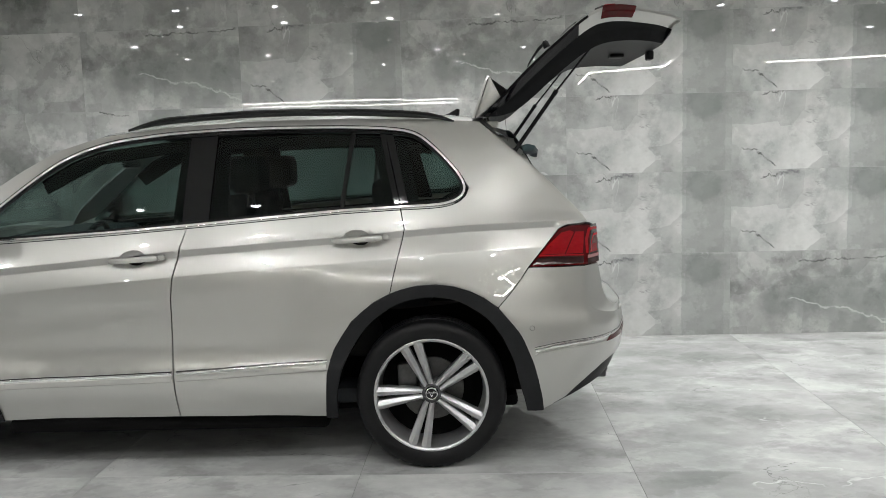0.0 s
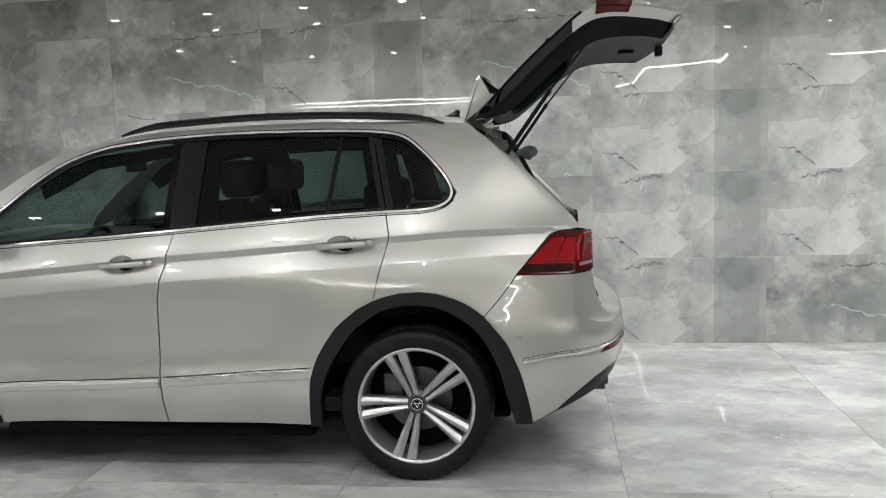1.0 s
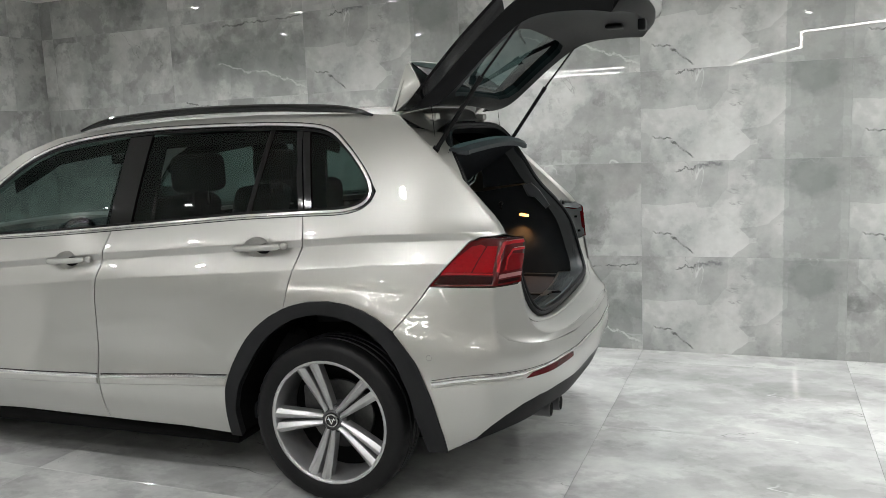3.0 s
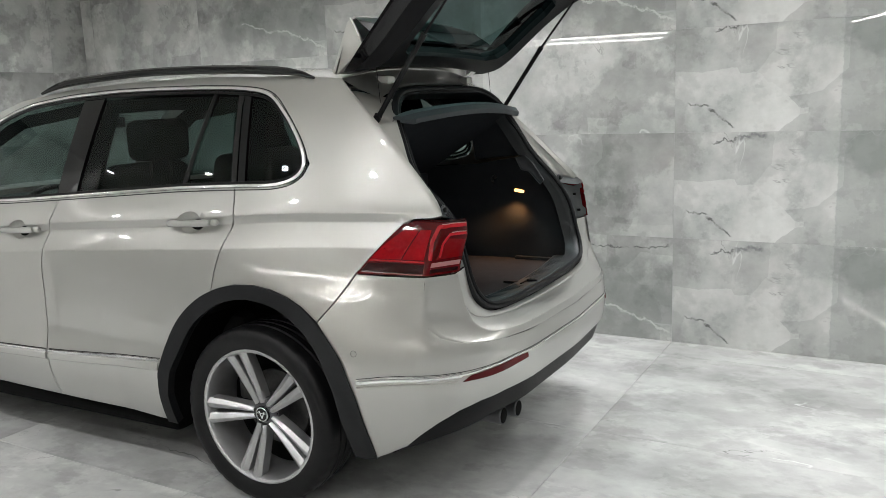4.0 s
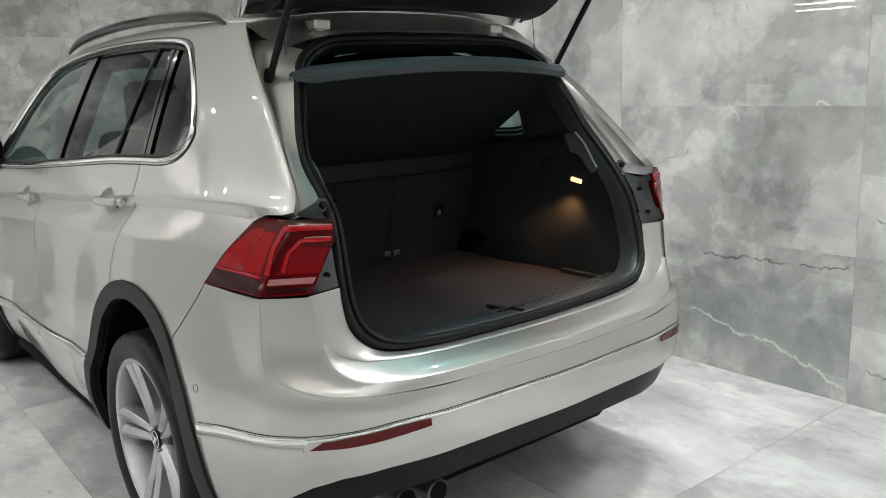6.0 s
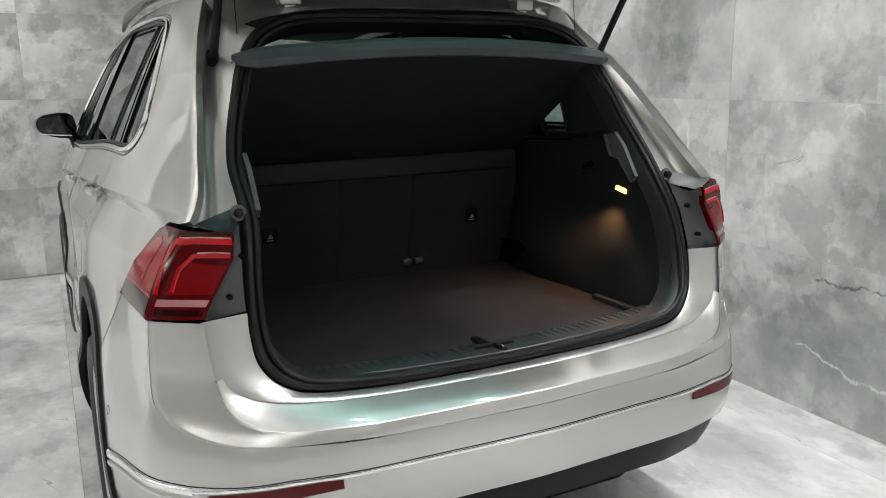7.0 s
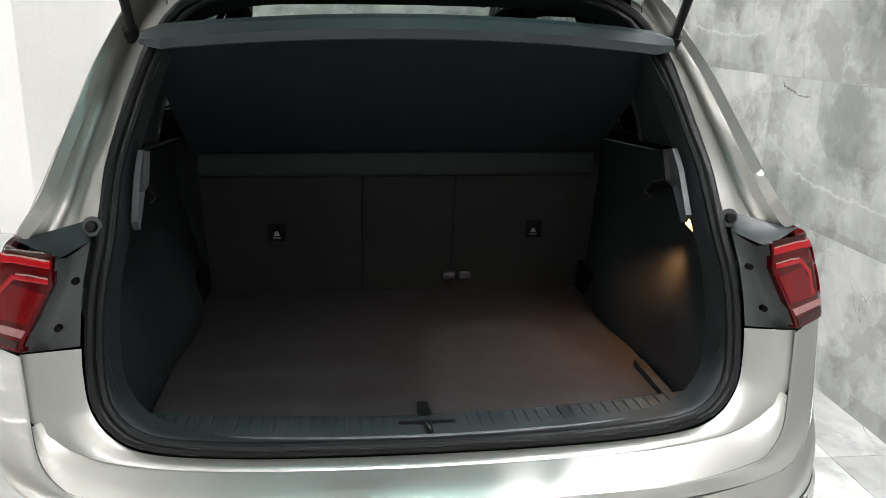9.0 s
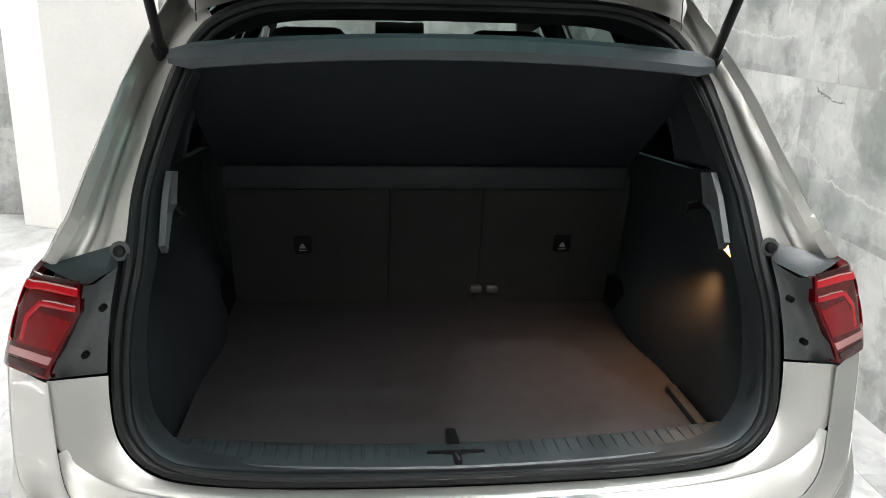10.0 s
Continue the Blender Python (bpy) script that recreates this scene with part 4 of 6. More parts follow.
reflector = [(0.826, 0.552), (0.848, 0.572), (0.90, 0.581), (1.0, 0.590), (1.065, 0.594), (1.094, 0.594), (1.097, 0.576), (0.98, 0.563), (0.90, 0.556)]
both_sides(lambda k: skin("reflector", reflector, body, RED, car, "dark red bumper reflector", off=0.004, fold=0.01, mirror=k, step=0.03))
for u, z in ((0.461, 0.648),):
    both_sides(lambda k: ribbon("parking_sensor", arc(u, z, 0.011, 0, 360, 17)[:-1], body, 0.0016, 0.001, ALLOY_DARK, car, mirror=k, close=True, n=18))

# tail lamps
def lamp_side(mirror):
    body_part = skin("tail_lamp", LAMP, body, RED, car, "red wrap-round tail lamp", off=0.006, fold=0.018, step=0.025, mirror=mirror)
    k = -1 if mirror else 1
    foot = [(0.462, 0.931), (0.58, 0.931), (0.730, 0.933), (0.728, 0.962), (0.58, 0.966), (0.492, 0.962)]
    skin("lower_cell", foot, body, RED_DARK, body_part, "dark red lens cell", off=0.0066, fold=0.002, step=0.02, mirror=mirror)
    top = [(0.612, 1.090), (0.652, 1.0985), (0.740, 1.0995), (0.876, 1.093), (0.877, 1.102), (0.740, 1.1045), (0.652, 1.1035)]
    skin("upper_cell", top, body, RED_DARK, body_part, "dark red lens cell", off=0.0066, fold=0.002, step=0.02, mirror=mirror)
    wing = [(0.505, 0.977), (0.628, 0.977), (0.668, 1.072), (0.648, 1.080), (0.612, 1.072), (0.545, 1.016)]
    skin("outer_cell", [(0.634, 0.977), (0.720, 0.977), (0.712, 1.074), (0.674, 1.074)], body, RED_DEEP, body_part, "clear red lens cell", off=0.0066, fold=0.002, step=0.02, mirror=mirror)
    skin("outer_cell", wing, body, RED_DEEP, body_part, "deep red lens cell", off=0.0066, fold=0.002, step=0.02, mirror=mirror)
    strip = [(0.752, 0.954), (0.876, 0.955), (0.879, 0.969), (0.752, 0.969)]
    skin("reversing_strip", strip, body, PINK, body_part, "pale pink reversing light strip", off=0.007, fold=0.002, step=0.02, mirror=mirror)
    lens = [(0.754, 0.935), (0.870, 0.936), (0.873, 0.948), (0.754, 0.948)]
    skin("clear_strip", lens, body, RED_DARK, body_part, "dark red lens strip", off=0.007, fold=0.002, step=0.02, mirror=mirror)
    dark = [(0.765, 0.978), (0.880, 0.980), (0.889, 1.035), (0.800, 1.045), (0.778, 1.01)]
    skin("inner_cell", dark, body, RED_INNER, body_part, "darker red lens cell", off=0.0066, fold=0.002, step=0.02, mirror=mirror)
    ribbon("light_bar", [(0.742, 0.978), (0.728, 1.04), (0.735, 1.085), (0.780, 1.088), (0.882, 1.084)], body, 0.014, 0.0012, RED_BRIGHT, body_part, "bright red light bar", mirror=mirror, n=40, off=0.006)
    ribbon("light_bar", [(0.780, 0.985), (0.775, 1.03), (0.800, 1.058), (0.888, 1.056)], body, 0.009, 0.0012, RED_BRIGHT, body_part, "bright red light bar", mirror=mirror, n=30, off=0.006)
    ribbon("light_bar", [(0.500, 0.972), (0.60, 0.972), (0.725, 0.970)], body, 0.006, 0.0012, RED_BRIGHT, body_part, "bright red light bar", mirror=mirror, n=20, off=0.006)
    # pale lines painted along two bars as glints on the lens
    for line in ([(0.742, 1.0925), (0.800, 1.0935), (0.878, 1.090)], [(0.806, 1.0635), (0.840, 1.0640), (0.886, 1.0615)]):
        ribbon("bar_edge", line, body, 0.0028, 0.001, PINK, body_part, "painted glint along a light bar", mirror=mirror, n=16, off=0.0068)
    return body_part


both_sides(lamp_side)

# the tail opening: gutters beside it, its rubber seal, the painted sill
SEAL_HALF = [(0.405, 0.0, 1.560), (0.405, 0.20, 1.558), (0.412, 0.36, 1.550), (0.436, 0.462, 1.508), (0.470, 0.512, 1.440), (0.510, 0.542, 1.365), (0.552, 0.568, 1.280), (0.600, 0.582, 1.212), (0.660, 0.580, 1.150), (0.705, 0.580, 1.095), (0.740, 0.590, 1.030), (0.762, 0.596, 0.960), (0.782, 0.596, 0.880), (0.802, 0.584, 0.820), (0.820, 0.545, 0.777), (0.831, 0.480, 0.756), (0.837, 0.350, 0.743), (0.840, 0.17, 0.738), (0.840, 0.0, 0.736)]
half = spline(SEAL_HALF, 60)
ring = [tuple(p) for p in half] + [(x, -y, z) for x, y, z in half[1:-1][::-1]]
ring3 = ring + ring[:2]
place(tube("tailgate_seal", ring3, 0.0135, SEAL, car, "black rubber seal round the boot opening", 10, 1.25, (1, 0, 0)))
lip = [(x + 0.012, y * 0.972, 1.12 + (z - 1.12) * 0.972) for x, y, z in ring]
place(tube("seal_lip", lip + lip[:2], 0.007, SEAL, car, "", 8, 1.2, (1, 0, 0)))


def loft(name, a, b, mat, label="", mirror=False, mids=((0.5, 0.0),), n=30, parent=None):
    """A strip between two 3D lines; mids: stations across it and how far they sink towards the car's front."""
    pa, pb = even(a, n), even(b, n)
    stations = [(0.0, 0.0), *mids, (1.0, 0.0)]
    verts = []
    for p, q in zip(pa, pb):
        for t, sink in stations:
            v = p + (q - p) * t
            verts.append((v[0] - sink, -v[1] if mirror else v[1], v[2] - sink * 0.4))
    return mesh_part(name, verts, grid_faces(n, len(stations)), mat, parent or car, label)


def whole(line):
    """A line from the left flank to the middle, carried on to the right flank."""
    return [tuple(p) for p in line] + [(p[0], -p[1], p[2]) for p in list(line)[::-1][1:]]


outer_edge = [body(u, z) for u, z in PILLAR]
outer_edge = [(x, y, z) for x, y, z in outer_edge]
inner_edge = [(x, -y, z) for x, y, z in spline([(0.432, 0.462, 1.522), (0.478, 0.524, 1.447), (0.518, 0.553, 1.372), (0.560, 0.579, 1.286), (0.610, 0.593, 1.214), (0.670, 0.592, 1.150), (0.708, 0.593, 1.108)], 24)]
both_sides(lambda k: loft("gutter", outer_edge, inner_edge, PAINT, "silver painted gutter beside the boot opening", k, ((0.05, 0.02), (0.13, 0.046), (0.34, 0.054), (0.43, 0.036), (0.70, 0.018), (0.9, 0.006))))
# black bracket between lamp and seal
lamp_in = [body(0.884, 1.095), body(0.894, 1.05), body(0.886, 0.992), body(0.879, 0.929)]
seal_in = [(0.712, -0.600, 1.100), (0.748, -0.607, 1.040), (0.770, -0.612, 0.975), (0.784, -0.613, 0.929)]
both_sides(lambda k: loft("lamp_bracket", lamp_in, seal_in, BRACKET, "dark grey bracket beside the tail lamp", k, ((0.1, 0.03), (0.5, 0.02)), 14))
top_in = [body(0.748, 1.117), body(0.81, 1.108), body(0.884, 1.095)]
top_seal = [(0.690, -0.600, 1.135), (0.700, -0.603, 1.118), (0.712, -0.600, 1.100)]
both_sides(lambda k: loft("bracket_top", top_in, top_seal, RIM_TRIM, "", k, ((0.12, 0.012), (0.9, 0.002)), 8))
# painted corner under the bracket, running into the sill
INNER_RIDGE = [(0.876, 0.921), (0.882, 0.86), (0.886, 0.80), (0.900, 0.745), (0.930, 0.716), (0.980, 0.703), (1.15, 0.700), (1.40, 0.700), (WRAP, 0.700)]
inner_ridge = [body(u, z) for u, z in INNER_RIDGE]
bumper_edge = [(x - 0.002, y, z - 0.001) for x, y, z in inner_ridge[2:]]
outer_ridge = [body(u, z) for u, z in RIDGE]
outer_ridge = [(x - 0.0015, y + 0.001, z - 0.001) for x, y, z in outer_ridge]
place(loft("bumper_inset", whole(spline(outer_ridge, 50)), whole(spline(inner_ridge, 50)), PAINT, "silver inset panel round the boot opening", False, ((0.04, -0.0025), (0.12, -0.003), (0.5, 0.002), (0.90, -0.002), (0.97, -0.001)), 120))
gap_line = [(0.822, -0.680, 0.805), (0.826, -0.660, 0.775), (0.838, -0.616, 0.750), (0.858, -0.545, 0.736), (0.878, -0.40, 0.727), (0.887, -0.2, 0.722), (0.889, 0.0, 0.720)]
place(loft("bumper_ledge", whole(spline(bumper_edge, 40)), whole(spline(gap_line, 40)), PAINT, "silver bumper top edge", False, ((0.05, -0.0015), (0.5, -0.001), (0.95, -0.0005)), 90))
flange_out = [body(0.868, 0.922), body(0.871, 0.885), body(0.874, 0.85), body(0.876, 0.825), body(0.877, 0.81)]
flange_out = [(x - 0.0025, y + 0.0015, z) for x, y, z in flange_out] + [(x + 0.002, y - 0.002, z + 0.001) for x, y, z in gap_line[1:]]
flange_in = [(0.786, -0.611, 0.925), (0.793, -0.611, 0.880), (0.808, -0.599, 0.812), (0.828, -0.556, 0.765), (0.842, -0.490, 0.743), (0.849, -0.35, 0.731), (0.852, -0.17, 0.726), (0.852, 0.0, 0.724)]
place(loft("rear_sill", whole(spline(flange_out, 46)), whole(spline(flange_in, 46)), PAINT, "silver painted sill of the boot opening", False, ((0.03, -0.001), (0.5, -0.003), (0.92, -0.002)), 110))
for y in (-1, 1):
    place(tube("bump_stop", [(0.700, y * 0.597, 1.124), (0.712, y * 0.597, 1.126), (0.7155, y * 0.597, 1.127), (0.717, y * 0.597, 1.127)], [0.0105, 0.0105, 0.009, 0.003], RUBBER, car, "round black rubber stop", 16, 1.0, (0, 1, 0)))
    place(tube("stop_plate", [(0.700, y * 0.597, 1.124), (0.705, y * 0.597, 1.125)], 0.018, BRACKET, car, "", 12, 1.0, (0, 1, 0)))
    for x, yy, z in ((0.768, 0.612, 1.045), (0.779, 0.645, 0.964)):
        # near-black studs whose colour stands for the shade in the bracket's holes
        place(tube("bracket_hole", [(x, y * yy, z), (x + 0.0135, y * yy, z + 0.001)], 0.006, DARK, car, "", 10, 1.0, (0, 1, 0)))

# ---- boot ----
place(part("boot_floor", box_bm(-0.21, 0.74, -0.54, 0.54, 0.68, 0.730, 0.008), CARPET, car, "dark carpeted boot floor"))
sill_bm = bmesh.new()
sill_prof = spline([(0.712, 0.728), (0.722, 0.738), (0.75, 0.742), (0.785, 0.744), (0.822, 0.747), (0.836, 0.730)], 12)
cols = 30
vs = [[sill_bm.verts.new((x - 0.035 * (y / 0.55) ** 2, y, z + 0.012 * (y / 0.55) ** 2)) for y in np.linspace(-0.55, 0.55, cols)] for x, z in sill_prof]
for i in range(len(vs) - 1):
    for j in range(cols - 1):
        sill_bm.faces.new((vs[i][j], vs[i + 1][j], vs[i + 1][j + 1], vs[i][j + 1]))
sill_trim = place(part("sill_trim", sill_bm, SILL_TRIM, car, "dark grey ribbed plastic boot sill trim"))
for j in range(44):
    y = -0.50 + 1.0 * j / 43
    if abs(y) < 0.075:
        continue
    d = 0.035 * (y / 0.55) ** 2
    h = 0.012 * (y / 0.55) ** 2
    rib = tube("rib", [(0.732 - d, y, 0.7395 + h), (0.755 - d, y, 0.7425 + h), (0.800 - d, y, 0.7420 + h)], 0.0036, SILL_TRIM, sill_trim, "", 6)
latch = place(part("boot_latch", box_bm(0.765, 0.815, -0.026, 0.026, 0.732, 0.7435, 0.004), BLACK, car, "black latch on the boot sill"))
part("latch_plate", box_bm(0.762, 0.770, -0.055, 0.055, 0.738, 0.7475, 0.002), BLACK, latch)
part("latch_loop", box_bm(0.772, 0.818, -0.007, 0.007, 0.742, 0.754, 0.003), BLACK, latch, "black latch loop")
tube("latch_wire", [(0.778, -0.004, 0.750), (0.806, 0.0, 0.757), (0.816, 0.004, 0.748)], 0.0025, STEEL, latch, "steel striker wire", 8)
tab = place(part("floor_handle", prism([(0.665, -0.010, 0.730), (0.735, -0.014, 0.730), (0.748, -0.009, 0.730), (0.748, 0.009, 0.730), (0.735, 0.014, 0.730), (0.665, 0.010, 0.730)], (0, 0, 0.010), 0.003), BLACK, car, "black pull tab on the boot floor"))


def seat_back(y0, y1, name="rear_backrest", x=-0.018):
    bm = bmesh.new()
    prof = [(x - 0.075, 0.72), (x - 0.015, 0.93), (x + 0.015, 1.08), (x - 0.02, 1.125), (x - 0.09, 1.10), (x - 0.14, 0.95), (x - 0.21, 0.72)]
    n = 9
    ys = [y0 + (y1 - y0) * k / (n - 1) for k in range(n)]
    rows = []
    for k, y in enumerate(ys):
        t = 2 * k / (n - 1) - 1
        sh = 0.016 * abs(t) ** 6
        rows.append([bm.verts.new((a - sh if j < 3 else a + sh, y, b - sh)) for j, (a, b) in enumerate(prof)])
    for a, b in zip(rows, rows[1:]):
        for i in range(len(prof) - 1):
            bm.faces.new((a[i], a[i + 1], b[i + 1], b[i]))
    bm.faces.new(rows[0])
    bm.faces.new(rows[-1])
    return part(name, bm, CLOTH, car, "black carpet-backed folding seat back")


for y0, y1 in ((-0.53, -0.1008), (-0.0992, 0.1552), (0.1568, 0.56)):
    place(seat_back(y0, y1))
for y in (-0.335, 0.385):
    tag = place(part("anchor_cover", box_bm(-0.006, 0.006, -0.024, 0.024, -0.026, 0.026, 0.004), BLACK, car, "black child-seat anchor cover"))
    part("anchor_mark", box_bm(0.0055, 0.0072, -0.011, 0.011, -0.016, -0.013, 0.0), WHITE, tag, "pale symbol")
    part("anchor_mark", prism([(0.0062, -0.009, -0.008), (0.0062, 0.009, -0.008), (0.0062, 0.003, 0.006), (0.0062, -0.003, 0.006)], (0.0008, 0, 0)), WHITE, tag, "pale symbol")
    tag.matrix_basis = pose(-0.036, y, 0.922, 0, 15, 0)
for y in (0.135, 0.180):
    place(part("seat_buckle", box_bm(-0.115, -0.070, y, y + 0.034, 0.762, 0.785, 0.006), ALLOY_DARK, car, "grey seat release tab"))
# side linings with a bulge over the wheel
def lining(x, z):
    y = 0.552 + 0.073 * min(max((z - 0.73) / 0.28, 0), 1)
    y -= 0.05 * math.exp(-(((x - 0.20) / 0.22) ** 2) - ((z - 0.82) / 0.16) ** 2)
    y -= 0.02 * math.exp(-(((x - 0.52) / 0.10) ** 2) - ((z - 0.90) / 0.10) ** 2)
    return (x, -y, z)


lining_line = [(-0.20, 0.70), (0.70, 0.70), (0.775, 0.76), (0.765, 0.90), (0.735, 1.02), (0.69, 1.09), (0.62, 1.16), (0.555, 1.235), (0.25, 1.19), (-0.20, 1.16)]
both_sides(lambda k: skin("side_lining", lining_line, lining, TRIM, car, "black plastic boot side lining", fold=0.02, mirror=k))
both_sides(lambda k: skin("pillar_lining", [(0.50, 1.228), (0.55, 1.238), (0.592, 1.200), (0.648, 1.118), (0.628, 1.098), (0.570, 1.160), (0.530, 1.168)], lambda a, b: (a, -0.545, b), PALE_TRIM, car, "pale grey pillar lining", fold=0.012, mirror=k, step=0.03))
both_sides(lambda k: skin("pillar_lining", [(0.27, 1.215), (0.53, 1.24), (0.555, 1.30), (0.52, 1.37), (0.42, 1.52), (0.15, 1.575), (0.10, 1.55), (0.22, 1.42), (0.272, 1.32)], lambda a, b: (a, -0.552 - max(0.0, 1.30 - b) * 0.25 + max(0.0, b - 1.30) * 0.42, b), TRIM, car, "", fold=0.008, mirror=k))
place(part("pocket_rail", box_bm(0.50, 0.70, 0.505, 0.530, 0.725, 0.745, 0.006), TRIM, car))
# pocket bottom, its shade carried by the near-black colour
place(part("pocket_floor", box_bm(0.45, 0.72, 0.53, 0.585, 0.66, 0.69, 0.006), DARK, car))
boot_lamp = place(part("boot_lamp", prism([(0.456, 0.6185, 1.051), (0.508, 0.6185, 1.042), (0.510, 0.6175, 1.057), (0.460, 0.6175, 1.066)], (0, 0.03, 0.004), 0.003), WARM, car, "glowing warm boot lamp"))
# plastic rim inside the seal
rim_out = [(x + 0.004, -y * 0.975, 1.12 + (z - 1.12) * 0.975) for x, y, z in half]
rim_in = [(x - 0.060, -y * 0.945, 1.12 + (z - 1.12) * 0.955 - 0.02 * min(max((0.80 - z) / 0.08, 0), 1) - 0.02 * min(max((z - 1.48) / 0.06, 0), 1)) for x, y, z in half]
both_sides(lambda k: loft("opening_trim", rim_out, rim_in, RIM_TRIM, "dark grey plastic rim of the boot opening", k, ((0.15, -0.006), (0.5, -0.004), (0.85, 0.0)), 60))
for k in (-1, 1):
    hook = place(tube("bag_hook", [(0.36, k * 0.600, 1.125), (0.362, k * 0.572, 1.122), (0.366, k * 0.560, 1.108), (0.368, k * 0.566, 1.094)], [0.012, 0.010, 0.008, 0.006], BLACK, car, "black folding bag hook", 10))
    tube("hook_pin", [(0.366, k * 0.5535, 1.108), (0.366, k * 0.556, 1.108)], 0.004, CHROME, hook, "small bright pin", 8, 1.0, (1, 0, 0))
# hinged parcel shelf, lifted with the tailgate
SH_LOW, SH_TOP = (-0.02, 1.150), (0.470, 1.452)
bm = bmesh.new()
n = 15
levels = []
for depth in (0.0, 0.012):
    rows = []
    for s in np.linspace(0, 1, 8):
        rows.append([bm.verts.new((SH_LOW[0] + (SH_TOP[0] - SH_LOW[0]) * s, (0.545 - 0.010 * s) * t, SH_LOW[1] + (SH_TOP[1] - SH_LOW[1]) * s - depth - 0.028 * s * t * t + 0.02 * s)) for t in np.linspace(-1, 1, n)])
    levels.append(rows)
for rows in levels:
    for a, b in zip(rows, rows[1:]):
        for i in range(n - 1):
            bm.faces.new((a[i], a[i + 1], b[i + 1], b[i]))
for i in range(n - 1):
    for a, b in ((levels[0][0], levels[1][0]), (levels[0][-1], levels[1][-1])):
        bm.faces.new((a[i], a[i + 1], b[i + 1], b[i]))
for i in range(7):
    for j in (0, n - 1):
        bm.faces.new((levels[0][i][j], levels[0][i + 1][j], levels[1][i + 1][j], levels[1][i][j]))
shelf = place(part("parcel_shelf", bm, SHELF, car, "black felt parcel shelf tilted up"))
lip_line = [(0.475 + 0.055 * (1 - abs(t) ** 3) , 0.535 * t, 1.480 - 0.030 * t * t) for t in np.linspace(-1, 1, 25)]
section = [(-0.03, 0.012), (0.0, 0.020), (0.030, 0.012), (0.045, -0.008), (0.042, -0.026), (0.030, -0.028), (0.024, -0.012), (-0.03, -0.004)]
bm = bmesh.new()
rows = []
for i, (x, y, z) in enumerate(lip_line):
    f = 0.55 if i in (0, 24) else 1.0
    rows.append([bm.verts.new((x + a * f + (0.012 if abs(y) > 0.45 else 0), y, z + b * f)) for a, b in section])
for a, b in zip(rows, rows[1:]):
    for k in range(len(section)):
        m = (k + 1) % len(section)
        bm.faces.new((a[k], a[m], b[m], b[k]))
bm.faces.new(rows[0])
bm.faces.new(rows[-1])
part("shelf_lip", bm, SHELF_LIP, shelf, "dark grey plastic front edge of the shelf")
place(part("shelf_hinge", box_bm(-0.07, 0.015, -0.53, 0.54, 1.085, 1.150, 0.012), TRIM, car))

# headliner and cabin
place(skin("headliner", [(-1.58, -0.9), (0.72, -0.9), (0.72, 0.9), (-1.58, 0.9)], lambda a, b: tuple(Vector(roof_surface(a, b)) - Vector((0, 0, 0.04))), TRIM, car, fold=0.0, step=0.12))
place(part("cabin_floor", box_bm(-2.3, -0.25, -0.72, 0.72, 0.26, 0.34, 0.02), TRIM, car))
place(part("dashboard", box_bm(-2.35, -1.90, -0.70, 0.70, 0.80, 1.08, 0.07), TRIM, car, "black dashboard"))
place(part("rear_seat_cushion", box_bm(-0.75, -0.25, -0.62, 0.62, 0.45, 0.66, 0.06), CLOTH, car, "black cloth seat cushion"))
head_band = [(-1.90, 1.395), (-1.76, 1.485), (-1.62, 1.535), (-1.2, 1.585), (-0.69, 1.600), (-0.2, 1.585), (0.0, 1.545), (0.0, 1.475), (-0.2, 1.525), (-0.69, 1.535), (-1.2, 1.520), (-1.60, 1.470), (-1.86, 1.33)]
# roof lining edges and pillar covers, with the cabin's shade in their colour
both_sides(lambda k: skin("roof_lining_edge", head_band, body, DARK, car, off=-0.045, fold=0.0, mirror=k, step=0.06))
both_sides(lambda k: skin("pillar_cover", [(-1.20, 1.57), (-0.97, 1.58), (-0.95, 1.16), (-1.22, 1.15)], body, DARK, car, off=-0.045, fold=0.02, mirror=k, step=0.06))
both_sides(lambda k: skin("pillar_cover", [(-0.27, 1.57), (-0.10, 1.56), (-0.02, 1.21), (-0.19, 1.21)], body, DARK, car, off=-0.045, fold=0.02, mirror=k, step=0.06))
for y in (-0.36, 0.36):
    place(part("front_seat_cushion", box_bm(-1.75, -1.22, y - 0.25, y + 0.25, 0.45, 0.66, 0.06), CLOTH, car, "black cloth seat cushion"))
    bm = box_bm(-0.07, 0.07, y - 0.24, y + 0.24, 0.0, 0.68, 0.06, 3)
    bmesh.ops.transform(bm, matrix=pose(-1.20, 0, 0.62, 0, 17, 0), verts=bm.verts)
    place(part("front_backrest", bm, CLOTH, car, "black cloth seat back"))
for x, y, z in ((-0.93, -0.36, 1.375), (-0.93, 0.36, 1.375), (-0.24, -0.345, 1.24), (-0.24, 0.372, 1.24)):
    deep = 0.085 if x < -0.5 else 0.05
    head = place(part("headrest", box_bm(x - deep, x + deep, y - 0.135, y + 0.135, z - 0.09, z + 0.10, 0.045, 3), CLOTH, car, "black padded headrest"))
    for d in (-0.06, 0.06):
        tube("headrest_post", [(x, y + d, z - 0.16), (x, y + d, z - 0.05)], 0.006, STEEL, head, "", 8)
wheel_ring = [(-1.80 + 0.07 * math.sin(a), 0.36 * -1 + 0.18 * math.cos(a), 0.98 + 0.165 * math.sin(a)) for a in np.linspace(0, 2 * math.pi, 40)]
place(tube("steering_wheel", wheel_ring, 0.015, BLACK, car, "black steering wheel", 8))
place(part("interior_mirror", box_bm(-1.70, -1.675, -0.11, 0.11, 1.43, 1.49, 0.01), BLACK, car, "black interior mirror"))

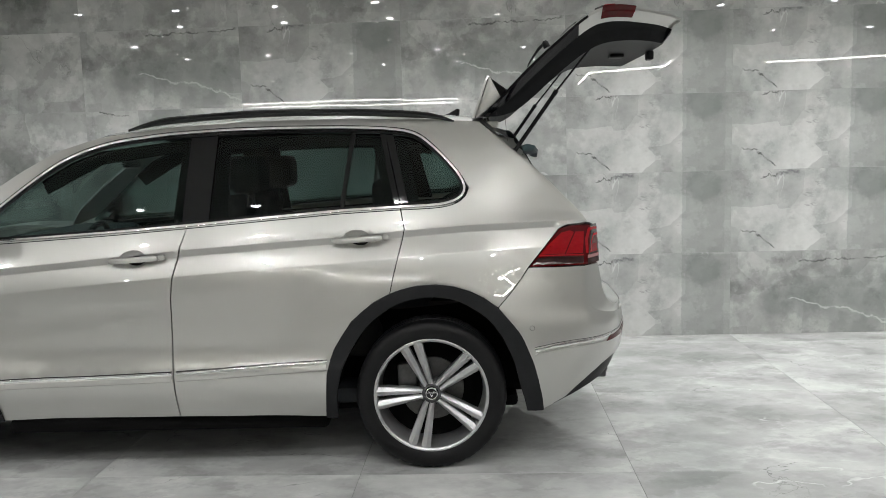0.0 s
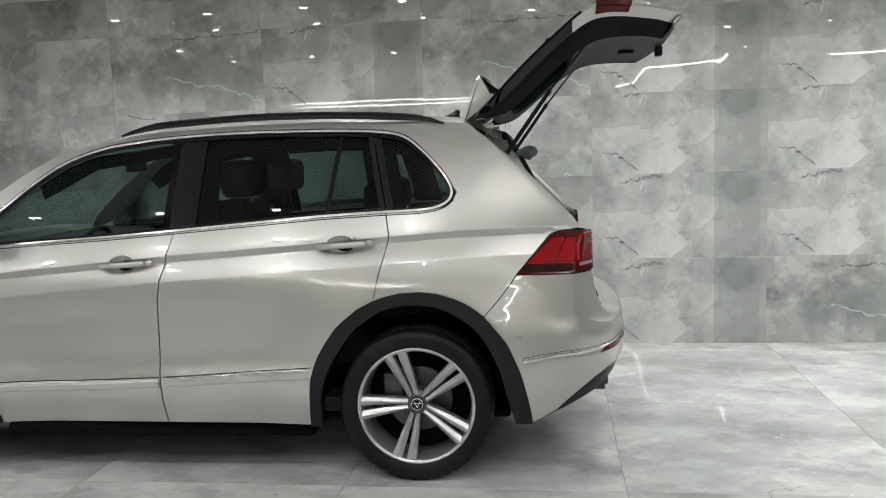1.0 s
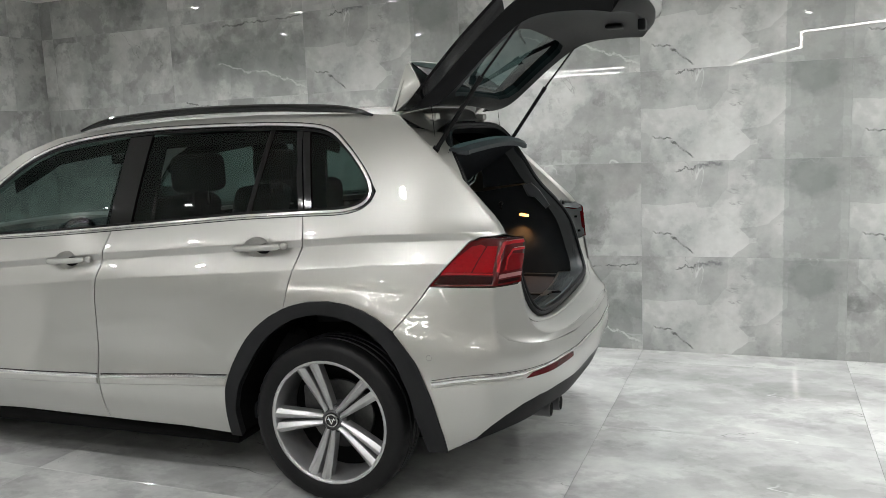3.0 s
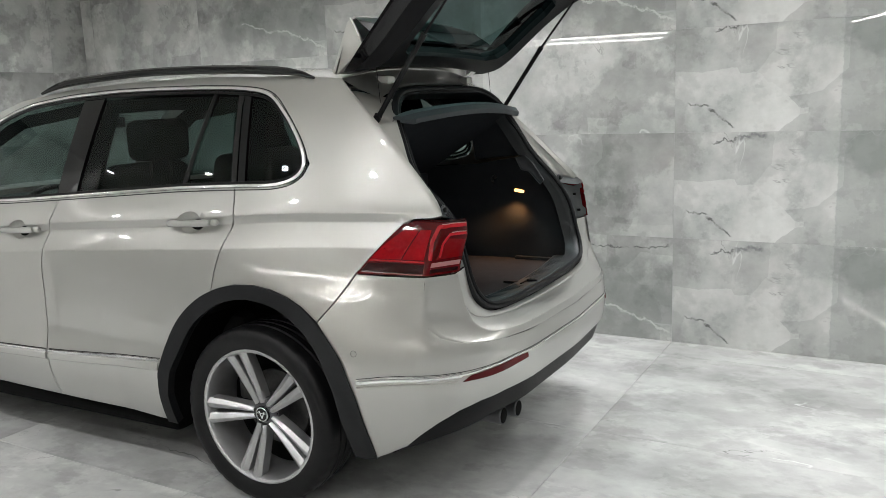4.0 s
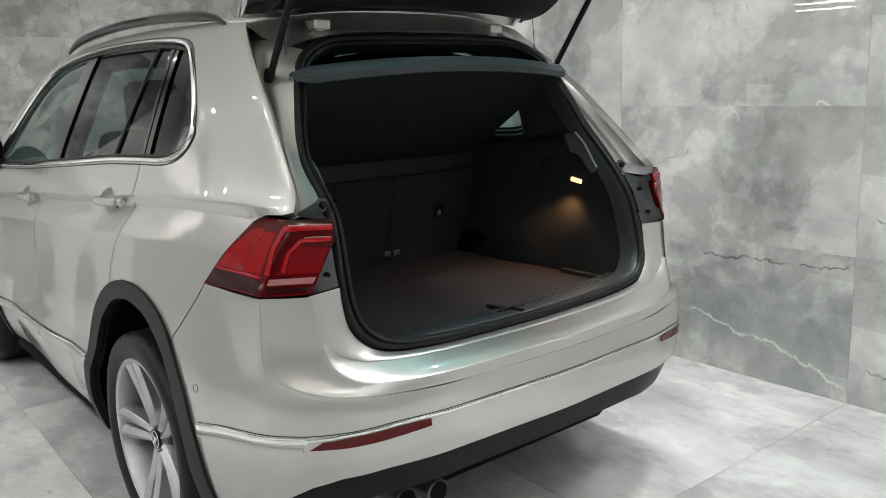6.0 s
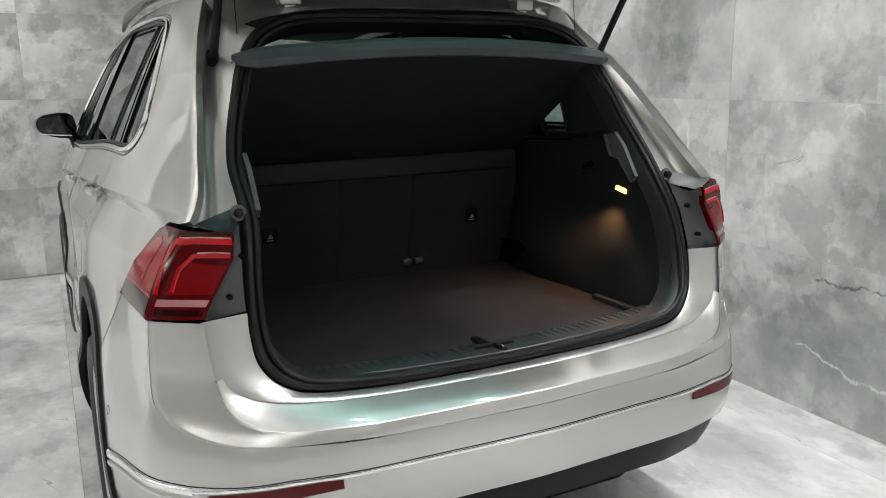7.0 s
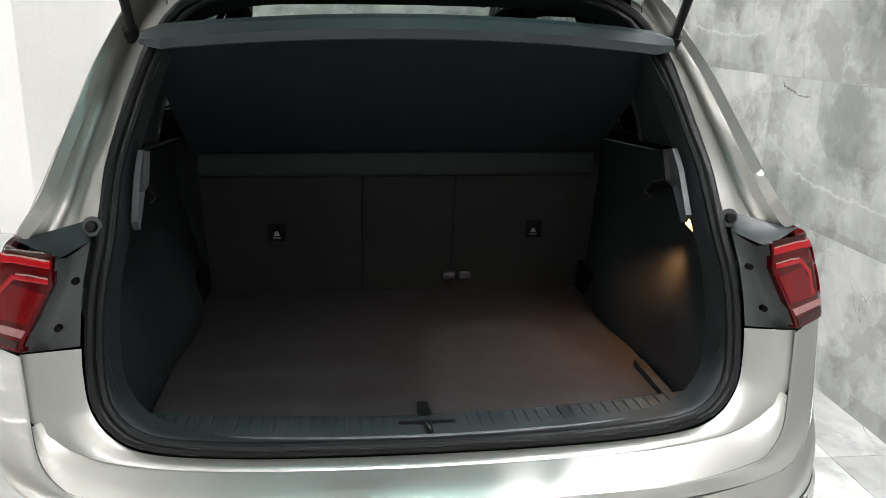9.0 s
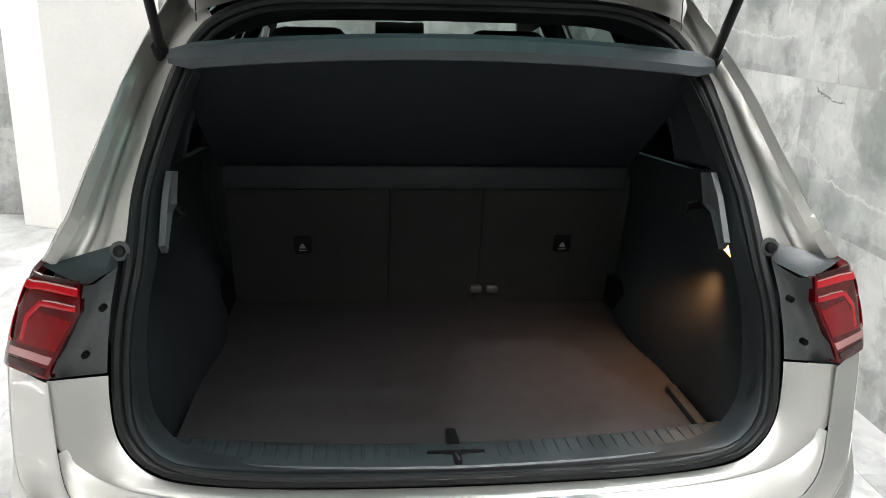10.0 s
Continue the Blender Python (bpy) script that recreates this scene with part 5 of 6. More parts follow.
# door mirrors
def door_mirror(k):
    s = 1 if k else -1
    bm = bmesh.new()
    bmesh.ops.create_uvsphere(bm, u_segments=24, v_segments=16, radius=1)
    for v in bm.verts:
        x, y, z = v.co
        p = 2.6
        r = (abs(x) ** p + abs(y) ** p + abs(z) ** p) ** (-1 / p)
        x, y, z = x * r, y * r, z * r
        v.co = (-2.13 + 0.075 * x * (1 - 0.15 * y * s), s * (0.832 + 0.096 * y * s), 1.188 + 0.062 * z * (1.0 - 0.25 * y * s) + 0.006 * y * s)
        if x > 0.3:
            v.co.x = -2.13 + 0.055
    house = part("door_mirror", bm, GLOSSY_BLACK, car, "gloss black door mirror")
    glass_bm = prism([(-2.0745, s * 0.752, 1.142), (-2.0745, s * 0.912, 1.160), (-2.0745, s * 0.912, 1.225), (-2.0745, s * 0.752, 1.236)], (0.002, 0, 0))
    part("mirror_glass", glass_bm, DIMMED_MIRROR, house, "mirror glass with a dark reflection put into its colour")
    tube("mirror_foot", [(-2.14, s * 0.735, 1.085), (-2.13, s * 0.75, 1.12), (-2.13, s * 0.77, 1.15)], [0.034, 0.028, 0.026], BLACK, house, "", 10)
    tube("mirror_strip", [(-2.072, s * 0.765, 1.136), (-2.074, s * 0.83, 1.140), (-2.078, s * 0.915, 1.149)], 0.004, CHROME, house, "chrome strip", 8)
    return house


both_sides(door_mirror)

# door handles: a bar over a scooped cup
def handle(u, z, mirror):
    s = 1 if mirror else -1
    slope = 0.05
    w = -body(u, z)[1]
    bar = [(u + d, s * (w + 0.010 + 0.020 * (1 - (d / 0.125) ** 4)), z + slope * d) for d in np.linspace(-0.125, 0.105, 16)]
    grip = tube("door_handle", bar, [0.010] + [0.0145] * 14 + [0.010], PAINT, car, "silver door handle", 12, 1.0)
    lock = [(u + 0.105 + d, s * (w + 0.012), z + slope * (0.105 + d)) for d in np.linspace(0.004, 0.035, 6)]
    tube("lock_cover", lock, [0.010, 0.0145, 0.0145, 0.0145, 0.0135, 0.008], PAINT, grip, "", 12)
    def bowl(a, b):
        x, y, h = body(a, b)
        d = math.hypot((a - u + 0.012) / 0.066, (b - z) / 0.043)
        return (x, y + 0.034 * max(0.0, 1 - d * d) ** 0.7, h)

    skin("handle_cup", cup_outline(u, z), bowl, PAINT, grip, "", fold=0.0, step=0.010, mirror=mirror)
    return grip


for hu, hz in HANDLES:
    both_sides(lambda k: handle(hu, hz, k))

# ---- nose ----
half_nose = [(-3.03, 0.50), (-3.22, 0.60), (-3.33, 0.83), (NOSE - WRAP, 0.86)]
nose_poly = [(NOSE - WRAP - (q[0] - (NOSE - WRAP)), q[1]) for q in half_nose[:3]] + [half_nose[3]] + half_nose[:3][::-1] + [(-2.985, 0.30), (-3.1, 0.24), (NOSE - WRAP, 0.24), (2 * (NOSE - WRAP) + 3.1, 0.24), (2 * (NOSE - WRAP) + 2.985, 0.30)]


def nose(u, z):
    if u >= NOSE - WRAP:
        return body(u, z)
    x, y, h = body(2 * (NOSE - WRAP) - u, z)
    return (x, -y, h)


place(skin("front_bumper", nose_poly, nose, PAINT, car, "silver front bumper", fold=0.03, step=0.06))
mid = NOSE - WRAP
place(skin("grille", [(mid - 0.45, 0.66), (mid + 0.45, 0.66), (mid + 0.45, 0.80), (mid - 0.45, 0.80)], nose, GLOSSY_BLACK, car, "black grille", off=0.006, fold=0.008))
for k in (-1, 1):
    place(skin("headlight", [(mid + k * 0.47, 0.69), (mid + k * 0.85, 0.72), (mid + k * 0.92, 0.82), (mid + k * 0.47, 0.80)], nose, CHROME, car, "headlight", off=0.008, fold=0.01))

# ---- wheels ----
def build_wheel(x, y, mirror):
    """One wheel, its outer face towards -y in its own axes."""
    w = new("wheel")
    w.parent = car
    w["label"] = "five double-spoke machined alloy wheel with a low tyre"
    tyre_prof = [(0.262, -0.075), (0.270, -0.098), (0.292, -0.108), (0.318, -0.110), (0.338, -0.104), (0.348, -0.092), (0.352, -0.076), (0.353, -0.045), (0.346, -0.042), (0.346, -0.034), (0.3535, -0.031), (0.3535, -0.004), (0.346, -0.002), (0.346, 0.006), (0.3535, 0.009), (0.353, 0.036), (0.346, 0.039), (0.346, 0.047), (0.352, 0.05), (0.350, 0.085), (0.338, 0.104), (0.30, 0.110), (0.262, 0.085)]
    verts, steps = [], 160
    for n, (r, d) in enumerate(tyre_prof):
        for q in range(steps):
            a = 2 * math.pi * q / steps
            cut = 0.003 if (q % 4 == 0 and abs(d) > 0.055 and r > 0.336) else 0.0
            verts.append(((r - cut) * math.cos(a), d, (r - cut) * math.sin(a)))
    bm = bmesh.new()
    vs = [bm.verts.new(v) for v in verts]
    for f in grid_faces(len(tyre_prof), steps, True):
        bm.faces.new([vs[i] for i in f])
    part("tyre", bm, RUBBER, w, "black rubber tyre")
    rim_prof = [(0.244, 0.09), (0.243, 0.02), (0.247, -0.04), (0.251, -0.080), (0.256, -0.094), (0.264, -0.099), (0.2715, -0.097), (0.272, -0.085), (0.268, -0.07), (0.262, 0.09)]
    lathe("rim", rim_prof, ALLOY, w, "bright machined rim", 72, False)
    lathe("rim_back", [(0.05, 0.062), (0.244, 0.064)], DARK, w, "", 40, False)
    lathe("brake_disc", [(0.06, 0.030), (0.152, 0.030), (0.152, 0.048), (0.06, 0.048)], STEEL, w, "grey steel brake disc", 40, False)
    bm = box_bm(-0.165, -0.07, -0.005, 0.05, 0.02, 0.13, 0.015)
    part("brake_calliper", bm, STEEL, w, "grey brake calliper")
    for k in range(5):
        a0 = 90 + 18 + 72 * k + 3
        for side in (-1, 1):
            verts = []
            m = 12
            for i in range(m):
                t = i / (m - 1)
                r = 0.045 + (0.258 - 0.045) * t
                mid_a = radians(a0) + side * (0.0130 + 0.0205 * t) / r
                half_w = 0.0105 + 0.0115 * t**0.8
                depth = -0.058 - 0.030 * t**1.4
                cx, cz = r * math.cos(mid_a), r * math.sin(mid_a)
                tx, tz = -math.sin(mid_a), math.cos(mid_a)
                for d, h in ((-1.0, 0.045), (-1.0, 0.004), (-0.80, 0.0), (0.10 * side, -0.0075), (0.80, 0.0), (1.0, 0.004), (1.0, 0.045)):
                    verts.append((cx + tx * d * half_w, depth + h, cz + tz * d * half_w))
            bm = bmesh.new()
            vs = [bm.verts.new(v) for v in verts]
            for f in grid_faces(m, 7):
                bm.faces.new([vs[i] for i in f])
            part("spoke", bm, ALLOY, w, "machined spoke")
        a = radians(a0 + 36)
        bx, bz = 0.050 * math.cos(a), 0.050 * math.sin(a)
        tube("wheel_bolt", [(bx, -0.030, bz), (bx, -0.046, bz)], 0.010, BLACK, w, "", 8)
    lathe("hub", [(0.062, 0.03), (0.062, -0.040), (0.052, -0.052), (0.036, -0.058), (0.034, -0.058)], ALLOY_DARK, w, "", 36)
    cap = lathe("hub_cap", [(0.033, -0.050), (0.033, -0.062), (0.030, -0.065), (0.001, -0.0665)], GLOSSY_BLACK, w, "black hub cap with a chrome ring badge", 32)
    tube("badge_ring", [(0.0265 * math.cos(a), -0.0665, 0.0265 * math.sin(a)) for a in np.linspace(0, 2 * math.pi, 33)], 0.0028, CHROME, cap, "", 8, 1.0, (0, 1, 0))
    for x0, z0, x1, z1 in ((-0.020, 0.004, 0.020, 0.004), (-0.013, 0.013, 0.0, -0.016), (0.013, 0.013, 0.0, -0.016)):
        tube("badge_bar", [(x0, -0.0672, z0), (x1, -0.0672, z1)], 0.0022, CHROME, cap, "", 6, 1.0, (0, 1, 0))
    w.matrix_basis = pose(x, y, 0.337 - FLOOR, 0, 0, 180 if mirror else 0)
    return w


for x in (0.0, FRONT_AXLE):
    for mirror in (False, True):
        track = 0.775 if x == 0.0 else 0.740
        build_wheel(x, track if mirror else -track, mirror)

# ---- open tailgate ----
OUTER = [(0.262, 1.612), (0.325, 1.680), (0.39, 1.748), (0.53, 1.885), (0.703, 2.031), (0.775, 2.085), (0.83, 2.113), (0.895, 2.122), (0.96, 2.119), (1.08, 2.100), (1.175, 2.083), (1.232, 2.066)]
INNER = [(0.300, 1.632), (0.375, 1.636), (0.470, 1.676), (0.670, 1.845), (0.800, 1.935), (0.900, 1.965), (1.05, 1.968), (1.150, 1.958)]
outer_run, inner_run = spline(OUTER, 60), spline(INNER, 60)


def gate_width(s):
    return float(np.interp(s, [0, 0.25, 0.5, 0.66, 0.80, 0.92, 1.0], [0.555, 0.575, 0.605, 0.628, 0.625, 0.60, 0.555]))


def gate_outer(s, t):
    i = min(max(s, -0.05), 1.05)
    x, z = (np.interp(i, np.linspace(0, 1, 60), outer_run[:, k]) for k in (0, 1))
    j = i + 0.01
    dx, dz = (np.interp(j, np.linspace(0, 1, 60), outer_run[:, k]) - np.interp(j - 0.02, np.linspace(0, 1, 60), outer_run[:, k]) for k in (0, 1))
    m = math.hypot(dx, dz) or 1
    b = float(np.interp(i, [0, 0.4, 0.7, 1.0], [0.008, 0.02, 0.035, 0.03])) * (1 - abs(t) ** 2.4)
    tip = 0.035 * max(0.0, (i - 0.75) / 0.25) * (1 - abs(t) ** 3)
    return (x - dz / m * b + tip * 0.95, gate_width(i) * t, z + dx / m * b - tip * 0.25)


def gate_inner(s, t):
    i = min(max(s, -0.05), 1.05)
    x, z = (np.interp(i, np.linspace(0, 1, 60), inner_run[:, k]) for k in (0, 1))
    b = 0.03 * (1 - abs(t) ** 3)
    tip = 0.08 * max(0.0, (i - 0.75) / 0.25) * (1 - abs(t) ** 3)
    return (x - b * 0.6 + tip, (gate_width(i) - 0.045) * t, z + b * 0.8)


GLASS_END = 0.60
gate = place(skin("tailgate", [(GLASS_END, -1), (1.0, -1), (1.0, 1), (GLASS_END, 1)], gate_outer, PAINT, car, "silver tailgate standing open", step=0.05, fold=0.012))


place(skin("tailgate_glass_frame", [(0.10, -1), (GLASS_END, -1), (GLASS_END, 1), (0.10, 1)], gate_outer, GLOSSY_BLACK, car, "gloss black border of the rear window", step=0.05, fold=0.012, holes=[[(0.15, -0.88), (0.57, -0.88), (0.57, 0.88), (0.15, 0.88)]]))


def gate_pane(s, t):
    a, b = Vector(gate_inner(s, t)), Vector(gate_outer(min(s * 0.94, 1.0), t))
    return tuple(a.lerp(b, 0.22))


place(skin("rear_window", [(0.13, -0.93), (0.62, -0.93), (0.62, 0.93), (0.13, 0.93)], gate_pane, REAR_GLASS, car, "green-tinted rear window", step=0.06, fold=0.0))
hole = [(0.17, -0.66), (0.20, -0.80), (0.26, -0.86), (0.50, -0.87), (0.565, -0.83), (0.60, -0.72), (0.61, -0.5), (0.61, 0.5), (0.60, 0.72), (0.565, 0.83), (0.50, 0.87), (0.26, 0.86), (0.20, 0.80), (0.17, 0.66)]
place(skin("tailgate_lining", [(0.05, -1), (1.0, -1), (1.0, 1), (0.05, 1)], lambda a, b: gate_inner(a, -b), LINER, car, "dark grey plastic tailgate lining", holes=[hole], step=0.05, fold=0.05))


def gate_rim(mirror, s0, s1, q0, q1, name, mat, out=0.0):
    """One band of the edge that joins the tailgate's outer and inner skins."""
    t = 1 if mirror else -1
    verts = []
    for k in np.linspace(s0, s1, 40):
        a, b = Vector(gate_outer(k, t)), Vector(gate_inner(k, t))
        for q in np.linspace(q0, q1, 4):
            v = a.lerp(b, q)
            v.y -= t * (0.022 * math.sin(math.pi * min(max(q, 0.0), 1.0)) - out)
            verts.append(v)
    return mesh_part(name, verts, grid_faces(40, 4), mat, car, "", True)


both_sides(lambda k: gate_rim(k, 0.56, 1.0, 0.0, 0.40, "tailgate_edge", PAINT))
both_sides(lambda k: gate_rim(k, 0.02, 0.56, 0.0, 0.40, "tailgate_edge", GLOSSY_BLACK))
both_sides(lambda k: gate_rim(k, 0.02, 1.0, 0.40, 1.0, "tailgate_channel", LINER))
end, end_low = [], []
for t in np.linspace(-1, 1, 31):
    a, b = Vector(gate_outer(1.0, t)), Vector(gate_inner(1.0, t))
    fold = a.lerp(b, 0.30) + Vector((-0.012, 0, 0))
    end += [a, a + Vector((-0.004, 0, -0.010)), fold]
    end_low += [fold, a.lerp(b, 0.55) + Vector((0.004, 0, 0)), b]
place(mesh_part("tailgate_end", end, grid_faces(31, 3), PAINT, car, "silver lower edge of the tailgate"))
place(mesh_part("lining_end", end_low, grid_faces(31, 3), LINER, car, "dark plastic end of the tailgate lining"))
place(part("tailgate_latch", box_bm(1.19, 1.225, -0.035, 0.035, 1.935, 1.985, 0.008), BLACK, car, "black tailgate lock"))
place(part("tailgate_grip", box_bm(1.02, 1.10, 0.14, 0.22, 1.972, 1.99, 0.008), BLACK, car, "black pull recess"))
both_sides(lambda k: skin("tailgate_lamp", [(0.665, -0.998), (0.80, -0.998), (0.815, -0.75), (0.80, -0.52), (0.70, -0.52), (0.66, -0.75)], gate_outer, RED, car, "red tail lamp on the tailgate", off=0.008, fold=0.03, step=0.03, mirror=k))
both_sides(lambda k: gate_rim(k, 0.665, 0.80, -0.02, 0.30, "lamp_side", RED, 0.008))
both_sides(lambda k: skin("lamp_cell", [(0.672, -0.996), (0.715, -0.996), (0.715, -0.80), (0.675, -0.80)], gate_outer, RED_BRIGHT, car, "bright red lamp cell", off=0.011, fold=0.03, step=0.03, mirror=k))
wiper = place(tube("rear_wiper", [(0.652, 0.0, 2.020), (0.640, 0.0, 2.046), (0.636, 0.0, 2.056)], [0.020, 0.018, 0.010], BLACK, car, "black rear wiper", 14, 1.0, (0, 1, 0)))
tube("wiper_arm", [(0.640, 0.0, 2.046), (0.615, 0.10, 2.028), (0.585, 0.26, 1.985), (0.575, 0.40, 1.962)], [0.010, 0.009, 0.006, 0.004], BLACK, wiper, "", 8)
# roof spoiler, hinged up with the tailgate
def spoiler(s, t):
    x = 0.235 + 0.075 * s + 0.03 * (1 - t * t) * s
    return (x, (0.555 - 0.02 * s) * t, 1.622 + 0.205 * s + 0.012 * (1 - t * t))


place(skin("roof_spoiler", [(0, -1), (0.9, -1), (1, -0.95), (1, 0.95), (0.9, 1), (0, 1)], lambda a, b: spoiler(a, -b), PAINT, car, "silver roof spoiler", step=0.06, fold=0.012))
place(skin("spoiler_underside", [(0, -0.97), (1, -0.93), (1, 0.93), (0, 0.97)], lambda a, b: ((0.40 - 0.095 * a), 0.545 * b, 1.752 + 0.072 * a), BLACK, car, "black spoiler underside", step=0.08, fold=0.004))
cheek = [(0.240, 1.620), (0.312, 1.826), (0.366, 1.722), (0.30, 1.665)]
both_sides(lambda k: part("spoiler_cheek", prism([(x, (0.535 if k else -0.552), z) for x, z in cheek], (0, 0.017, 0), 0.003), PAINT, car))
for y in (-0.35, 0.35):
    hinge = place(part("tailgate_hinge", box_bm(0.30, 0.36, y - 0.028, y + 0.028, 1.585, 1.615, 0.006), PAINT, car, "silver tailgate hinge"))
    part("hinge_arm", box_bm(0.325, 0.350, y - 0.014, y + 0.014, 1.545, 1.60, 0.004), PAINT, hinge)
# header between roof and seal
head_a = [roof_surface(0.73, t) for t in np.linspace(-1, 1, 30)]
head_b = [(0.40 , 0.50 * t, 1.578 - 0.05 * abs(t) ** 4) for t in np.linspace(-1, 1, 30)]
head_m = [(0.33, 0.535 * t, 1.592 - 0.03 * abs(t) ** 4) for t in np.linspace(-1, 1, 30)]
place(mesh_part("roof_header", head_a + head_m + head_b, grid_faces(3, 30), PAINT, car, "silver painted header over the boot opening"))
for s in (-1, 1):
    strut = place(tube("gas_strut", [(0.424, s * 0.566, 1.455), (0.630, s * 0.566, 1.738)], 0.010, BLACK, car, "black gas strut", 12))
    tube("strut_rod", [(0.630, s * 0.566, 1.738), (0.802, s * 0.562, 1.945)], 0.005, BLACK, strut, "", 10)
    tube("strut_collar", [(0.620, s * 0.566, 1.724), (0.634, s * 0.566, 1.744)], 0.012, BLACK, strut, "", 12)
    tube("ball_joint", [(0.412, s * 0.566, 1.443), (0.430, s * 0.570, 1.465)], 0.015, BLACK, strut, "", 12)
    place(tube("shelf_cord", [(0.40, s * 0.50, 1.47), (0.385, s * 0.50, 1.66)], 0.0012, BLACK, car, "thin black lifting cord", 6))

# ---- the showroom ----
X0, X1, Y0 = -4.2, 8.4, -13.0
WALL_TURN = -1.25
X_FAR, Y_OPEN = -9.2, -6.6
ROWS_Z = [FLOOR, 0.640, 1.275, 1.872, 2.49, CEIL]
TILE = 1.264


def slab(w, h, d=0.012, g=0.0006):
    """A tile of width w (x) and height h (z), face towards -y, with a fine bevel; 20 faces."""
    b = 0.0007
    bm = bmesh.new()
    rings = []
    for e, y in ((g, d), (g, b), (g + b, 0.0)):
        rings.append([bm.verts.new(v) for v in ((e, y, e), (w - e, y, e), (w - e, y, h - e), (e, y, h - e))])
    for a, c in zip(rings, rings[1:]):
        for i in range(4):
            bm.faces.new((a[i], a[(i + 1) % 4], c[(i + 1) % 4], c[i]))
    bm.faces.new(rings[-1])
    bmesh.ops.recalc_face_normals(bm, faces=bm.faces)
    me = bpy.data.meshes.new("tile")
    bm.to_mesh(me)
    bm.free()
    return me


def tiled_wall(name, length, m, mat, start=0.0, special=None):
    """A wall along its own x, its tiled face towards -y."""
    wall = part(name, box_bm(0, length, 0.0016, 0.20, FLOOR, CEIL + 0.02), GROUT, None, "", False)
    tagged(wall, "grey marble tiled showroom wall", "wall", kind="structure")
    wall.matrix_world = m
    edges = [0.0]
    x = start if start > 0.05 else TILE
    while x < length - 0.02:
        edges.append(x)
        x += TILE
    edges.append(length)
    made = {}
    for col, (a, b) in enumerate(zip(edges, edges[1:])):
        for row, (z0, z1) in enumerate(zip(ROWS_Z, ROWS_Z[1:])):
            face = (special or {}).get((col, row), mat)
            key = (round(b - a, 3), round(z1 - z0, 3), face.name)
            if key not in made:
                made[key] = slab(*key[:2])
                made[key].materials.append(face)
            ob = new("tile", made[key])
            ob.parent = wall
            ob.matrix_basis = pose(a, 0, z0)
    return wall


side_y = 1.835 + 0.0218 * (1 - X0)
tiled_wall("wall_north", X1 - X0 + 0.1, pose(X0, side_y, 0, 0, 0, WALL_TURN), WALL, (0.985 - X0) % TILE, {(5, 0): WALL_A, (5, 1): WALL_A, (5, 2): WALL_A, (5, 3): WALL_A, (6, 0): WALL_C, (6, 1): WALL_A, (6, 2): WALL_A, (6, 3): WALL_A, (4, 0): WALL_C, (4, 1): WALL, (4, 2): WALL, (3, 3): WALL_A, (2, 3): WALL_C, (3, 1): WALL_B, (2, 2): WALL_B, (4, 3): WALL_C, (7, 1): WALL_A})
tiled_wall("wall_west", 2.1 - Y_OPEN, pose(X0, Y_OPEN, 0, 0, 0, 90), PLAIN, 0.7 + Y0 - Y_OPEN + 6 * TILE)
# unseen walls that close the room, darkened so glass and paint reflect less
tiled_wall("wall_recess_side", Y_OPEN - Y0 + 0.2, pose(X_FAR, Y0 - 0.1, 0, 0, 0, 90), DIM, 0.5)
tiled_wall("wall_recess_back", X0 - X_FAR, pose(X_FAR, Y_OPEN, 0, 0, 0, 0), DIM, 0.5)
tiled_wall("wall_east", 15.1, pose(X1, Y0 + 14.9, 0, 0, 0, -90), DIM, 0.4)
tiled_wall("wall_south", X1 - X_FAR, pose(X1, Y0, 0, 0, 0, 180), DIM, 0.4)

ceiling = part("ceiling", box_bm(X_FAR - 0.2, X1 + 0.2, Y0 - 0.2, 2.2, CEIL, CEIL + 0.15), PLASTER, None, "", False)
tagged(ceiling, "plain white showroom ceiling", "ceiling", kind="structure")

pillar = part("pillar", prism([(-3.72, -2.29, FLOOR), (-3.86, -2.60, FLOOR), (-4.19, -2.60, FLOOR), (-4.19, -1.62, FLOOR)], (0, 0, CEIL - FLOOR), 0.004), PLASTER, None, "", False)
tagged(pillar, "white painted pillar against the tiled wall", "pillar", kind="structure")

# ceiling lights
SPOT_BEAM = bpy.data.lights.new("beam", "SPOT")
SPOT_BEAM.energy, SPOT_BEAM.color, SPOT_BEAM.shadow_soft_size = 60.0, (0.985, 0.99, 0.995), 0.03
SPOT_BEAM.spot_size, SPOT_BEAM.spot_blend = radians(130), 1.0
spot_group = "ceiling downlights"


